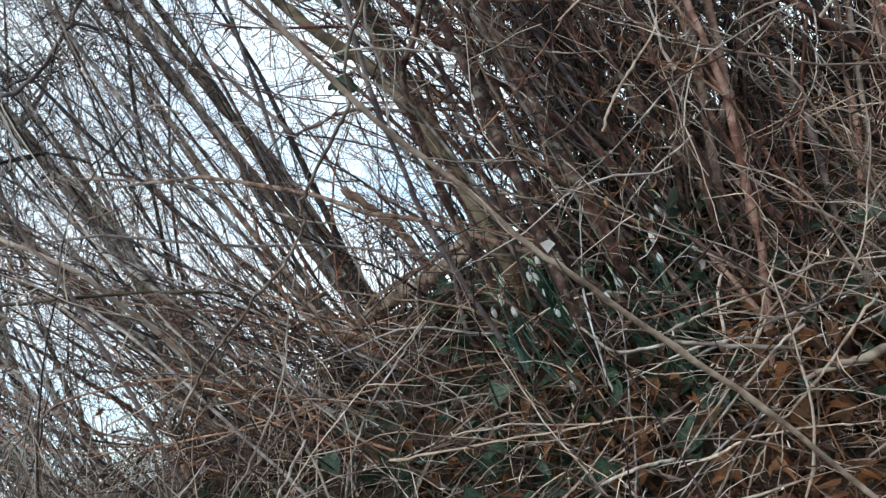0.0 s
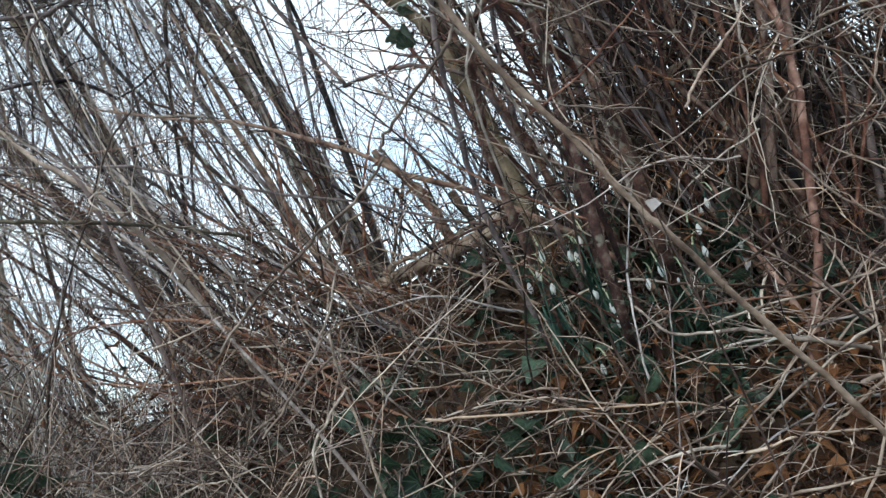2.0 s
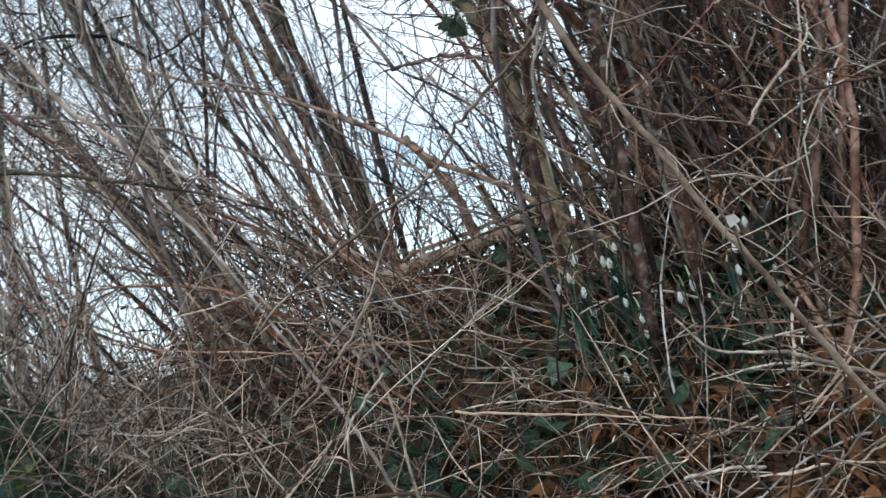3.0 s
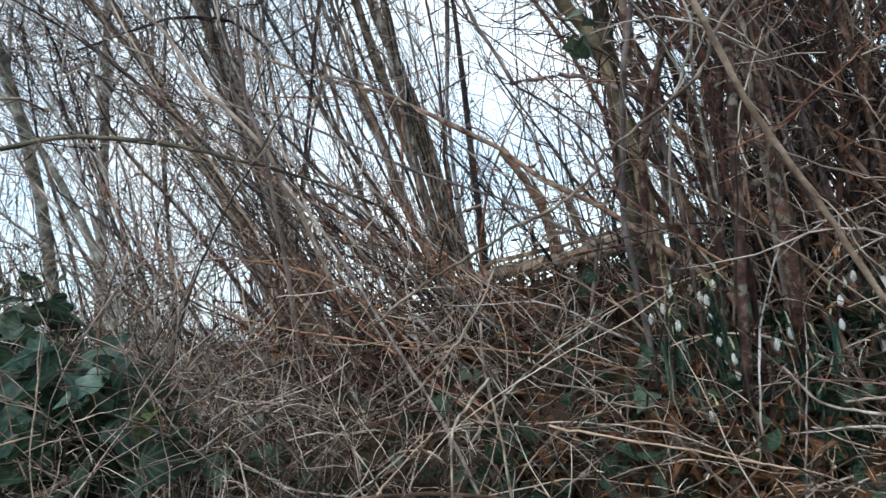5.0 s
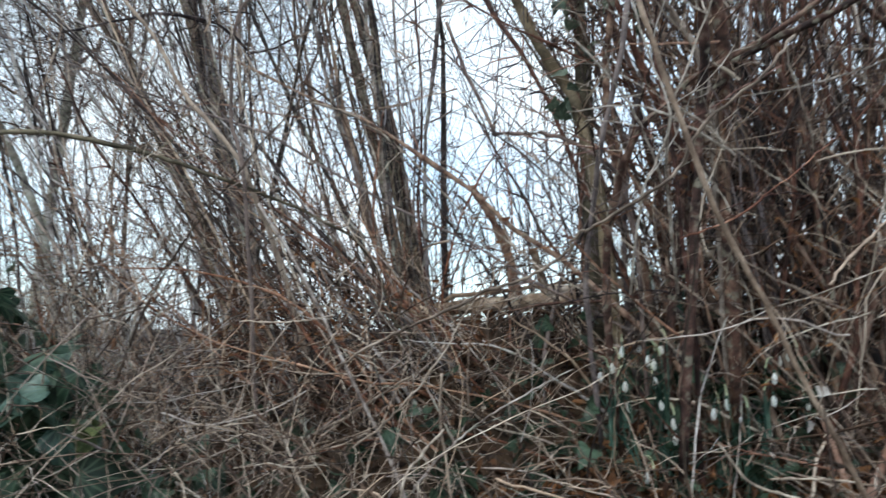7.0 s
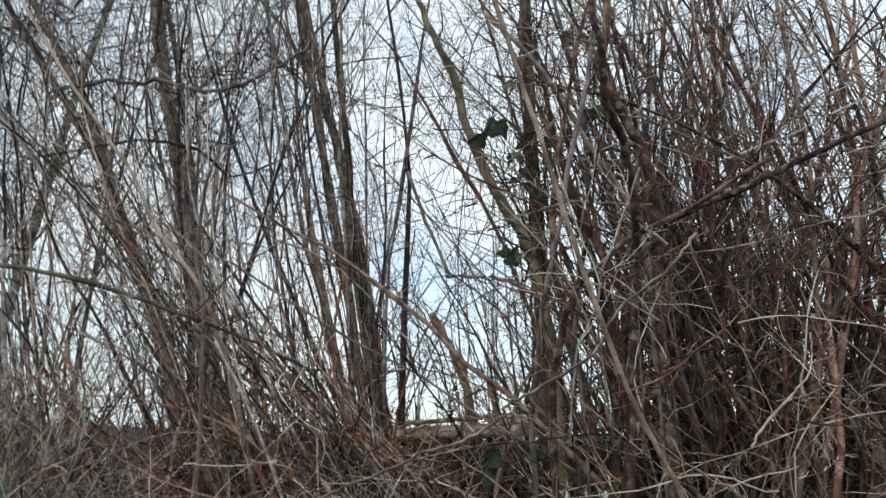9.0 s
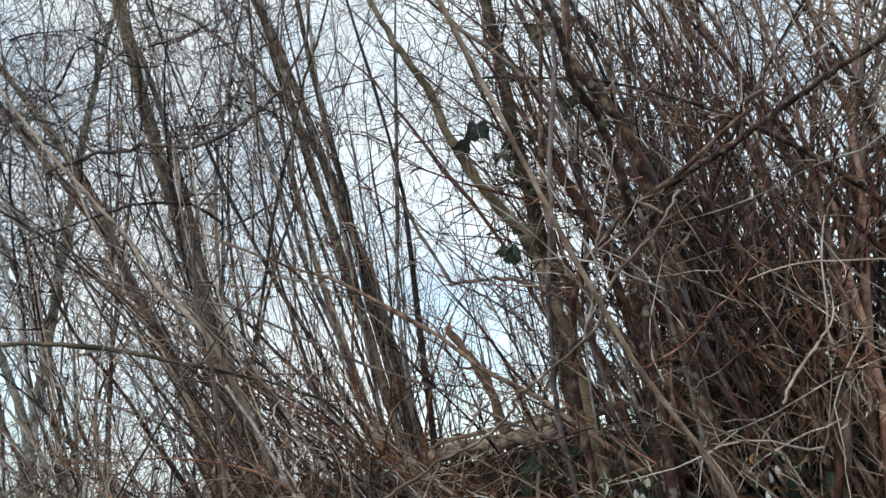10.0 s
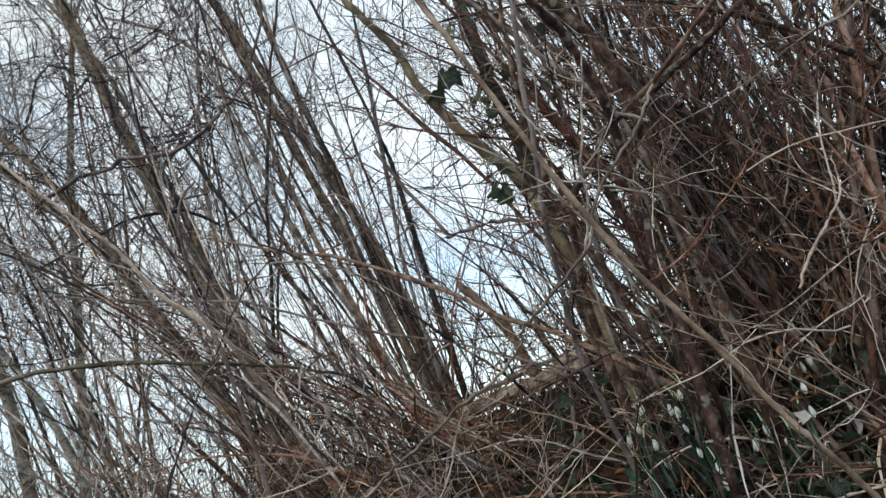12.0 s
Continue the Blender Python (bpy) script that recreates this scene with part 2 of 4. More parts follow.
def wander(p, d, length, n, wob, grav=0.0):
    """A crooked line of n points from p along d."""
    out = np.empty((n, 3))
    out[0] = p
    d = unit(d)
    turns = rng.normal(0, wob, (n, 3)) + rng.normal(0, wob * 0.45, 3)
    turns[:, 2] += grav
    step = length / (n - 1)
    for i in range(1, n):
        d = d + turns[i]
        d = d / math.sqrt(d[0] * d[0] + d[1] * d[1] + d[2] * d[2])
        out[i] = out[i - 1] + step * d
    return out


def taper(n, r0, r1, knots=0.22):
    r = np.linspace(r0, r1, n) * (1 + knots * rng.normal(0, 1, n).clip(-1, 2))
    r[-1] = 0.0002
    return r


def spline(points, per=5, jitter=0.0):
    p = np.asarray(points, float)
    q = np.vstack([2 * p[0] - p[1], p, 2 * p[-1] - p[-2]])
    out = []
    for i in range(1, len(q) - 2):
        for s in np.arange(per) / per:
            a, b, c, d = q[i - 1], q[i], q[i + 1], q[i + 2]
            out.append(0.5 * (2 * b + (c - a) * s + (2 * a - 5 * b + 4 * c - d) * s * s + (3 * b - a - 3 * c + d) * s**3))
    out.append(p[-1])
    out = np.array(out)
    return out + rng.normal(0, jitter, out.shape) if jitter else out


def side_dir(d, spread):
    """A way that leaves d at about that angle."""
    d = unit(d)
    s = np.cross(d, rng.normal(0, 1, 3))
    return unit(d * math.cos(spread) + unit(s) * math.sin(spread))


def shoot(buf, p, d, length, r, wob=0.08, grav=0.02, twigs=6, sub=2, n=12, sides=5, angle=0.6, twig_len=0.3, start=0.2, apart=None, line=None, both=False, fine=None):
    """A stem with side twigs and their twiglets; each twig goes into a mesh of its own where apart is a list."""
    if line is None:
        line = wander(p, d, length, n, wob, grav)
    n = len(line)
    width = taper(n, r, max(r * 0.3, 0.0006))
    if both:
        width *= np.clip(0.2 + np.arange(n) / 5, 0, 1)
    buf.tube(line, width, sides)
    buf = fine or buf
    for _ in range(twigs):
        if apart is not None:
            buf = Buf(buf.origin, buf.thinned)
            apart.append(buf)
        i = int(rng.uniform(start, 0.95) * (n - 1))
        way = line[min(i + 1, n - 1)] - line[i]
        l2 = length * twig_len * rng.uniform(0.35, 1.2)
        r2 = max(r * 0.42 * (1 - 0.6 * i / n), 0.0007)
        tw = wander(line[i], side_dir(way, rng.normal(angle, 0.18)), l2, 7, wob * 1.4, grav)
        buf.tube(tw, taper(7, r2, r2 * 0.35), 4)
        for _ in range(sub):
            j = rng.integers(1, 6)
            l3 = l2 * rng.uniform(0.2, 0.6)
            t3 = wander(tw[j], side_dir(tw[j] - tw[j - 1], rng.normal(0.7, 0.2)), l3, 5, wob * 1.5, grav)
            buf.tube(t3, taper(5, r2 * 0.5, r2 * 0.3), 3)
    return line


# ---- ground: a bank with its crest under the fallen log ----
def bank(x, y):
    crest = 0.405 + 0.13 * np.clip(x, -0.4, 1.2) + 0.29 * np.clip(x + 0.4, -1.4, 0)
    prof = np.interp(y, [-3, 0.28, 0.67, 1.0, 1.27, 1.5, 1.57, 1.8, 2.6, 5, 20, 120], [-0.27, -0.23, -0.13, 0.02, 0.25, 0.418, 0.452, 0.40, 0.08, -0.8, -4, -12])
    w = np.interp(y, [0.3, 1.5, 3.5, 8], [0.1, 1, 0.6, 0])
    return prof + w * (crest - 0.405) + 0.20 * np.exp(-(((x + 1.05) / 0.33) ** 2) - ((y - 0.85) / 0.2) ** 2)


def ground_z(x, y):
    return float(bank(np.array(x), np.array(y))) + 0.03 * noise.noise((x * 4, y * 4, 0.3)) + 0.02 * noise.noise((x * 13, y * 13, 2.0))


def sheet_axis(near, fine, far):
    a = [near[0]]
    while a[-1] < near[1]:
        a.append(a[-1] + fine)
    out, step = a[:], fine
    while out[-1] < far:
        step *= 1.35
        out.append(out[-1] + step)
    low, step = [], fine
    v = a[0]
    while v > -far:
        step *= 1.35
        v -= step
        low.append(v)
    return np.array(low[::-1] + out)


gx, gy = sheet_axis((-2.2, 1.8), 0.03, 2500), sheet_axis((-0.4, 2.6), 0.03, 2500)
gv = np.array([(x, y, ground_z(x, y) if abs(x) < 30 and abs(y) < 30 else float(bank(x, y))) for y in gy for x in gx])
w_, h_ = len(gx), len(gy)
gi = (np.arange(h_ - 1)[:, None] * w_ + np.arange(w_ - 1)[None]).ravel()
gb = Buf()
gb.patch(gv, np.stack([gi, gi + 1, gi + w_ + 1, gi + w_], -1))
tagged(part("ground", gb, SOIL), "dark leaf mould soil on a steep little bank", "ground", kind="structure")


# ---- fallen wood on the crest ----
def branch(name, material, label, category, radius, points, per=5, jitter=0.0012, sides=8, end=0.45, twigs=0, group="", tw_len=0.12, ribs=0.1):
    """One loose or leading branch, with its side twigs as a part of its own."""
    base = thing(name, points[0], label, category, group)
    line = local(base, spline(points, per, jitter))
    n = len(line)
    wood = Buf()
    r = np.linspace(radius, radius * end, n) * (1 + ribs * rng.normal(0, 1, n).clip(-1, 2))
    line = np.vstack([line, line[-1] + 0.0008 * unit(line[-1] - line[-2])])
    wood.tube(np.vstack([line[:1] - 0.0005 * unit(line[1] - line[0]), line]), np.r_[0.0003, r, 0.0003], sides)
    part("wood", wood, material, base)
    for _ in range(twigs):
        i = rng.integers(1, n - 1)
        tw = Buf()
        shoot(tw, line[i], side_dir(line[i + 1] - line[i], rng.normal(0.8, 0.2)), tw_len * rng.uniform(0.5, 1.6), min(max(radius * 0.3, 0.0008), 0.0016), 0.12, 0.02, 2, 1, 8, 4)
        part("twig", tw, material, base)
    return base


reseed(41)
branch("fallen_log", LOG, "weathered barkless log lying along the bank's crest", "log", 0.021,
       [(-0.49, 1.615, 0.438), (-0.384, 1.600, 0.456), (-0.276, 1.585, 0.470), (-0.173, 1.550, 0.477), (-0.045, 1.490, 0.486), (0.02, 1.460, 0.492)], sides=14, end=0.85, per=6, ribs=0.04)
branch("fallen_branch", LOG, "thick pale dead branch running on from the log", "branch", 0.0135,
       [(-0.10, 1.500, 0.505), (-0.02, 1.480, 0.508), (0.037, 1.460, 0.513), (0.145, 1.430, 0.526)], sides=10, end=0.9, ribs=0.06)
branch("fallen_branch", LOG, "pale slim dead branch resting on the fallen log", "branch", 0.0065,
       [(-0.37, 1.565, 0.480), (-0.318, 1.560, 0.495), (-0.171, 1.550, 0.511), (-0.080, 1.520, 0.522), (-0.01, 1.50, 0.534)], sides=8, end=0.7)
branch("dead_stake", LOG, "short broken dead stake standing behind the log", "branch", 0.012,
       [(-0.085, 1.540, 0.43), (-0.098, 1.530, 0.500), (-0.114, 1.515, 0.562), (-0.128, 1.505, 0.612)], twigs=2, end=0.7, ribs=0.12, sides=9)
branch("dead_stub", BARKY, "broken rust-brown dead stub leaning over the log", "branch", 0.0165,
       [(-0.160, 1.555, 0.455), (-0.172, 1.545, 0.520), (-0.200, 1.540, 0.628), (-0.239, 1.530, 0.703), (-0.286, 1.520, 0.783)], twigs=4, end=0.55, ribs=0.16, sides=10)
branch("fallen_branch", LOG, "pale dead branch lying deep in the thicket", "branch", 0.012,
       [(0.18, 1.330, 0.563), (0.34, 1.298, 0.579), (0.49, 1.259, 0.565)], end=0.8)
branch("fallen_branch", LOG, "grey dead branch lodged among dense stems", "branch", 0.010,
       [(0.3, 1.331, 0.634), (0.4, 1.279, 0.648), (0.52, 1.238, 0.658)], end=0.8)

# ---- leading branches ----
reseed(42)
branch("arching_branch", MOSSY, "greenish brown branch arching low over the thicket", "branch", 0.0050,
       [(-1.35, 0.732, 0.671), (-1.06, 0.791, 0.689), (-0.93, 0.819, 0.702), (-0.81, 0.852, 0.686), (-0.74, 0.874, 0.668), (-0.66, 0.917, 0.644), (-0.55, 1.032, 0.607), (-0.47, 1.161, 0.543), (-0.41, 1.300, 0.318)], twigs=9)
branch("hooked_twig", DARK, "dark bare twig with a sharp elbow", "branch", 0.0032,
       [(-0.31, 1.037, 0.981), (-0.27, 1.049, 0.881), (-0.222, 1.052, 0.776), (-0.216, 1.054, 0.763), (-0.15, 1.054, 0.763), (-0.07, 1.056, 0.741), (0.02, 1.050, 0.630), (0.06, 1.131, 0.216)], twigs=5, end=1.3)
branch("pale_cane", PALE, "straight pale dead cane leaning through the stems", "branch", 0.0024,
       [(-0.56, 1.007, 0.816), (-0.49, 1.019, 0.797), (-0.41, 1.045, 0.750), (-0.29, 1.090, 0.635), (-0.15, 1.143, 0.530), (0.02, 1.225, 0.268)], twigs=4)
branch("red_branch", BARKY, "stout red-brown branch leaning over the bank", "branch", 0.008,
       [(0, 1.133, 0.197), (-0.02, 1.064, 0.511), (-0.01, 0.998, 0.643), (0.01, 0.938, 0.717), (0.05, 0.924, 0.755), (0.09, 0.899, 0.792), (0.17, 0.864, 0.829), (0.3, 0.805, 0.902)], twigs=8)
branch("tan_twig", CANE, "long curved tan twig in front of the stems", "branch", 0.0017,
       [(0.08, 0.569, 0.691), (0.05, 0.564, 0.651), (-0.01, 0.570, 0.601), (-0.03, 0.585, 0.562), (-0.05, 0.587, 0.543), (-0.1, 0.601, 0.514), (-0.13, 0.623, 0.497), (-0.131, 0.630, 0.488), (-0.168, 0.640, 0.462), (-0.208, 0.650, 0.448), (-0.253, 0.655, 0.429), (-0.298, 0.660, 0.409), (-0.339, 0.680, 0.391), (-0.403, 0.710, 0.356)], twigs=4, end=1.0)
branch("slanting_cane", PALE, "pale straight stem slanting down to the ground", "branch", 0.0027,
       [(-0.60, 0.905, 0.602), (-0.514, 0.885, 0.483), (-0.415, 0.865, 0.311), (-0.353, 0.852, 0.200), (-0.24, 0.83, -0.06)], end=0.9, twigs=3, jitter=0.0006)
branch("forked_stalk", PALE, "thin forked dry stalk standing in the tangle", "stalk", 0.0017,
       [(-0.28, 0.757, 0.347), (-0.28, 0.749, 0.290), (-0.27, 0.735, 0.238), (-0.26, 0.714, 0.165), (-0.25, 0.733, -0.074)], end=1.0, jitter=0.0005)
branch("forked_stalk", PALE, "short pale stalk arching beside a forked one", "stalk", 0.0016,
       [(-0.275, 0.745, 0.280), (-0.3, 0.723, 0.252), (-0.32, 0.699, 0.204), (-0.33, 0.723, -0.075)], end=1.0, jitter=0.0005)
branch("diagonal_branch", CANE, "long pale brown branch crossing in front of the thicket", "branch", 0.0028,
       [(-0.17, 0.50, 1.02), (-0.12, 0.515, 0.86), (-0.078, 0.528, 0.72), (-0.042, 0.535, 0.60), (-0.002, 0.548, 0.494), (0.032, 0.556, 0.430), (0.060, 0.556, 0.361), (0.085, 0.565, 0.318), (0.125, 0.585, 0.245), (0.18, 0.61, 0.15), (0.26, 0.64, -0.02), (0.31, 0.66, -0.14)], twigs=7, end=0.95, jitter=0.0005, tw_len=0.08)
branch("pale_branch", CANE, "pale crooked branch arching out of the thicket", "branch", 0.0062,
       [(0.20, 1.14, 0.22), (0.185, 1.09, 0.52), (0.170, 1.060, 0.676), (0.164, 1.030, 0.779), (0.137, 1.010, 0.876), (0.101, 1.000, 0.947), (0.054, 0.990, 1.016), (-0.001, 0.980, 1.117), (-0.052, 0.970, 1.193), (-0.159, 0.960, 1.311)], twigs=7, end=0.75)
branch("pale_stick", PALE, "pale straight stick with a broken splintered end", "stick", 0.0026,
       [(0.274, 0.740, 0.151), (0.235, 0.745, 0.170), (0.201, 0.750, 0.187), (0.168, 0.760, 0.204), (0.136, 0.780, 0.210), (0.102, 0.800, 0.219), (0.081, 0.840, 0.258)], twigs=2, end=0.6, jitter=0.0004)
branch("pale_stick", PALE, "short pale stick propped on another broken one", "stick", 0.0017,
       [(0.285, 0.730, 0.174), (0.26, 0.735, 0.166), (0.232, 0.742, 0.150), (0.15, 0.79, 0.09)], end=0.7, jitter=0.0004)
branch("pale_stick", PALE, "short snapped stick end lying low in dry stalks", "stick", 0.0020,
       [(0.016, 0.700, 0.116), (0.041, 0.700, 0.117), (0.067, 0.705, 0.115), (0.104, 0.730, 0.101)], end=0.8, jitter=0.0004)
branch("pale_root", LOG, "thick tan dead branch end tapering into litter", "branch", 0.0085,
       [(0.62, 0.87, 0.10), (0.45, 0.84, 0.090), (0.37, 0.82, 0.092), (0.33, 0.81, 0.098), (0.285, 0.81, 0.100)], end=0.3, ribs=0.05)
branch("thick_branch", BARKY, "thick dark branch slanting up through the stems", "branch", 0.0085,
       [(0.092, 1.162, 0.227), (0.125, 1.070, 0.698), (0.170, 1.004, 0.829), (0.202, 0.970, 0.864), (0.313, 0.923, 0.904), (0.385, 0.898, 0.938), (0.466, 0.862, 0.971), (0.548, 0.838, 1.005), (0.711, 0.828, 1.066)], twigs=10)
branch("red_branch", BARKY, "red-brown branch hanging over the upper thicket", "branch", 0.0085,
       [(0.087, 1.038, 0.162), (0.101, 0.934, 0.655), (0.098, 0.865, 0.828), (0.061, 0.776, 0.911), (0.023, 0.722, 0.957), (0.015, 0.685, 1.014), (-0.002, 0.659, 1.072), (-0.017, 0.608, 1.179)], twigs=6)
branch("bleached_twig", BLEACHED, "straight bleached dead twig standing among red-brown stems", "twig", 0.0017,
       [(-0.020, 0.874, 0.457), (-0.024, 0.766, 0.574), (-0.011, 0.742, 0.612), (0.002, 0.715, 0.665), (-0.028, 0.683, 0.727), (-0.062, 0.648, 0.808)], twigs=3, end=0.6, jitter=0.0006, group="bleached twigs")
branch("bleached_twig", BLEACHED, "bleached dead twig crossing another in the thicket", "twig", 0.0019,
       [(0.049, 0.881, 0.458), (0.014, 0.787, 0.594), (0.003, 0.720, 0.667), (0.022, 0.699, 0.726), (0.056, 0.679, 0.822)], twigs=3, end=0.6, jitter=0.0006, group="bleached twigs")
branch("bleached_twig", BLEACHED, "short bleached twig leaning down into stems", "twig", 0.0017,
       [(0.010, 0.787, 0.594), (-0.029, 0.733, 0.658), (-0.071, 0.701, 0.709), (-0.135, 0.666, 0.766)], twigs=2, end=0.6, jitter=0.0006, group="bleached twigs")
branch("bleached_twig", BLEACHED, "pale dead twig lying across the standing stems", "twig", 0.0016,
       [(0.088, 0.750, 0.625), (0.032, 0.721, 0.648), (-0.018, 0.707, 0.670), (-0.063, 0.717, 0.680), (-0.122, 0.721, 0.675)], twigs=3, end=0.5, jitter=0.0006, group="bleached twigs")
branch("dark_shoot", DARK, "dark slender shoot rising beside the open sky", "branch", 0.0046,
       [(-0.03, 1.10, 0.20), (-0.060, 1.03, 0.46), (-0.056, 0.980, 0.593), (-0.046, 0.930, 0.703), (-0.024, 0.890, 0.812), (-0.004, 0.870, 0.941), (0.022, 0.860, 1.048), (0.040, 0.850, 1.171), (0.05, 0.845, 1.30)], twigs=5, end=0.9)
branch("red_branch", BARKY, "thick dark red-brown stem with a kink", "branch", 0.0105,
       [(0.20, 1.10, 0.25), (0.184, 1.050, 0.693), (0.176, 1.000, 0.856), (0.145, 0.950, 0.972), (0.096, 0.920, 1.062), (0.061, 0.910, 1.141), (0.075, 0.900, 1.210), (0.084, 0.900, 1.343), (0.09, 0.89, 1.5)], twigs=9, end=0.8, ribs=0.14)
branch("curved_shoot", DARK, "dark shoot with a crooked tip", "branch", 0.0038,
       [(-0.635, 1.055, 0.130), (-0.632, 0.920, 0.628), (-0.647, 0.889, 0.736), (-0.632, 0.846, 0.852), (-0.609, 0.829, 0.909), (-0.578, 0.827, 0.928)], twigs=3)
branch("leaning_branch", BROWN, "dark brown branch leaning out of the thicket", "branch", 0.006,
       [(-0.624, 1.298, 0.297), (-0.673, 1.192, 0.539), (-0.689, 1.122, 0.633), (-0.715, 1.051, 0.727), (-0.810, 1.010, 0.848), (-0.865, 0.990, 0.949), (-0.988, 0.935, 1.110), (-1.129, 0.886, 1.313)], twigs=10)
branch("crossing_branch", DARK, "dark knotty branch crossing between two multi-stemmed trees", "branch", 0.0075,
       [(-1.544, 1.532, 1.455), (-1.435, 1.449, 1.451), (-1.175, 1.415, 1.444), (-0.946, 1.433, 1.425), (-0.782, 1.422, 1.496), (-0.689, 1.404, 1.561), (-0.603, 1.368, 1.683), (-0.543, 1.325, 1.887)], twigs=10, jitter=0.006, ribs=0.16)

branch("leaning_branch", ASHEN, "slim grey trunk leaning behind the ivy mound", "branch", 0.0145,
       [(-1.555, 1.660, 0.321), (-1.571, 1.660, 0.463), (-1.627, 1.660, 0.686), (-1.739, 1.660, 0.907), (-1.869, 1.660, 1.120), (-2.029, 1.660, 1.328), (-2.197, 1.660, 1.569)], twigs=7, end=0.6, ribs=0.08)
for label, material, radius, points in (
    ("thin pale stalk arching over darker twigs", PALE, 0.0013, [(-0.779, 0.84, 0.173), (-0.728, 0.83, 0.217), (-0.669, 0.82, 0.256), (-0.628, 0.81, 0.265), (-0.602, 0.81, 0.264), (-0.581, 0.82, 0.258), (-0.548, 0.83, 0.240), (-0.507, 0.84, 0.219)]),
    ("short pale stalk lying in the tangle", PALE, 0.0014, [(-0.576, 0.82, 0.207), (-0.533, 0.82, 0.215), (-0.50, 0.82, 0.211), (-0.459, 0.82, 0.212)]),
    ("knotty tan twig rising through the tangle", CANE, 0.0023, [(-0.476, 0.88, 0.250), (-0.442, 0.92, 0.268), (-0.379, 0.98, 0.311), (-0.335, 1.02, 0.338)]),
    ("pale stalk sagging low over dark ivy", PALE, 0.0019, [(-0.672, 0.84, 0.181), (-0.633, 0.84, 0.160), (-0.59, 0.84, 0.137), (-0.531, 0.84, 0.127), (-0.498, 0.84, 0.122)]),
    ("long level tan stem lying over ivy leaves", TAN, 0.0014, [(-1.112, 0.76, 0.331), (-1.002, 0.77, 0.336), (-0.924, 0.79, 0.334), (-0.824, 0.82, 0.328), (-0.756, 0.83, 0.320), (-0.739, 0.86, 0.301)]),
    ("thin tan twig curving up among dead stalks", TAN, 0.0013, [(-0.59, 0.84, 0.411), (-0.528, 0.84, 0.410), (-0.484, 0.84, 0.414), (-0.449, 0.84, 0.421)]),
    ("thin tan twig slanting out of dead litter", TAN, 0.0014, [(-0.506, 0.86, 0.116), (-0.47, 0.86, 0.138), (-0.417, 0.86, 0.175), (-0.39, 0.86, 0.197)]),
    ("thin tan stalk bowed upward over the tangle", TAN, 0.0013, [(-0.737, 0.90, 0.269), (-0.669, 0.90, 0.251), (-0.601, 0.90, 0.264), (-0.563, 0.90, 0.275), (-0.505, 0.90, 0.305)]),
):
    branch("bent_stalk", material, label, "stalk", radius, points, twigs=2, jitter=0.0006, end=0.7, sides=6, tw_len=0.05, group="bent dry stalks")


# ---- multi-stemmed shrubs and young trees ----
def shrub(label, at, stems, spread, lean, length, radius, material, twigs, sub, group, fan=0.14, name="shrub", category="shrub", sides=6, wob=0.055, angle=0.5, twig_len=0.22, split=False, start=0.2, upright=1.0, spurs=0, across=0.35, mixed=(), vary=0.36, cap=0.0085):
    z = ground_z(*at) - 0.02
    reseed(int(1000 * at[0] + 7919 * at[1]) % 99991 + stems)
    base = thing(name, (at[0], at[1], z), label, category, group)
    fine = {}
    for _ in range(stems):
        for _ in range(12):
            off = rng.normal(0, 1, 2) * spread
            x, y = at[0] + off[0], at[1] + off[1]
            d = ((lean if rng.uniform() < upright else lean - 0.3) + rng.normal(0, fan) + 0.5 * off[0], rng.normal(0, fan * 0.6), 1.0)
            axis = wander((off[0], off[1], ground_z(x, y) - 0.02 - z), d, length * rng.uniform(0.7, 1.25), 16, wob, 0.01)
            # Stems that cross the sky gap in the camera's view are mostly redrawn.
            sky_in_view = (axis[:, 2] + z > 0.62) & (np.abs((axis[:, 0] + at[0] + 0.37) / (axis[:, 1] + at[1])) < 0.17)
            if axis[:, 1].min() + at[1] > min(0.85, at[1] - 0.22) and (sky_in_view.sum() < 3 or rng.uniform() < across):
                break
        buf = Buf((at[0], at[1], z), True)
        skin = mixed[rng.integers(len(mixed))] if mixed else material
        small = fine.setdefault(skin.name, (Buf((at[0], at[1], z), True), skin))[0]
        shoot(buf, None, None, length, min(radius * rng.lognormal(-0.12, vary), cap), wob, 0.01, twigs, sub, 16, sides, angle, twig_len, start, twig_bufs := [] if split else None, axis, fine=None if split else small)
        for _ in range(spurs):
            k = rng.integers(2, 15)
            small.tube(wander(axis[k], side_dir(axis[k] - axis[k - 1], rng.normal(0.7, 0.25)), rng.uniform(0.012, 0.06), 4, 0.15), taper(4, radius * 0.42, radius * 0.3), 4)
        if not buf.v:
            continue
        stem = part("stem", buf, skin, base)
        for tw in twig_bufs or ():
            if tw.v:
                part("twig", tw, skin, stem)
    for small, skin in fine.values():
        if small.v:
            tagged(part("brushwood", small, skin, base), kind="stuff")
    return base


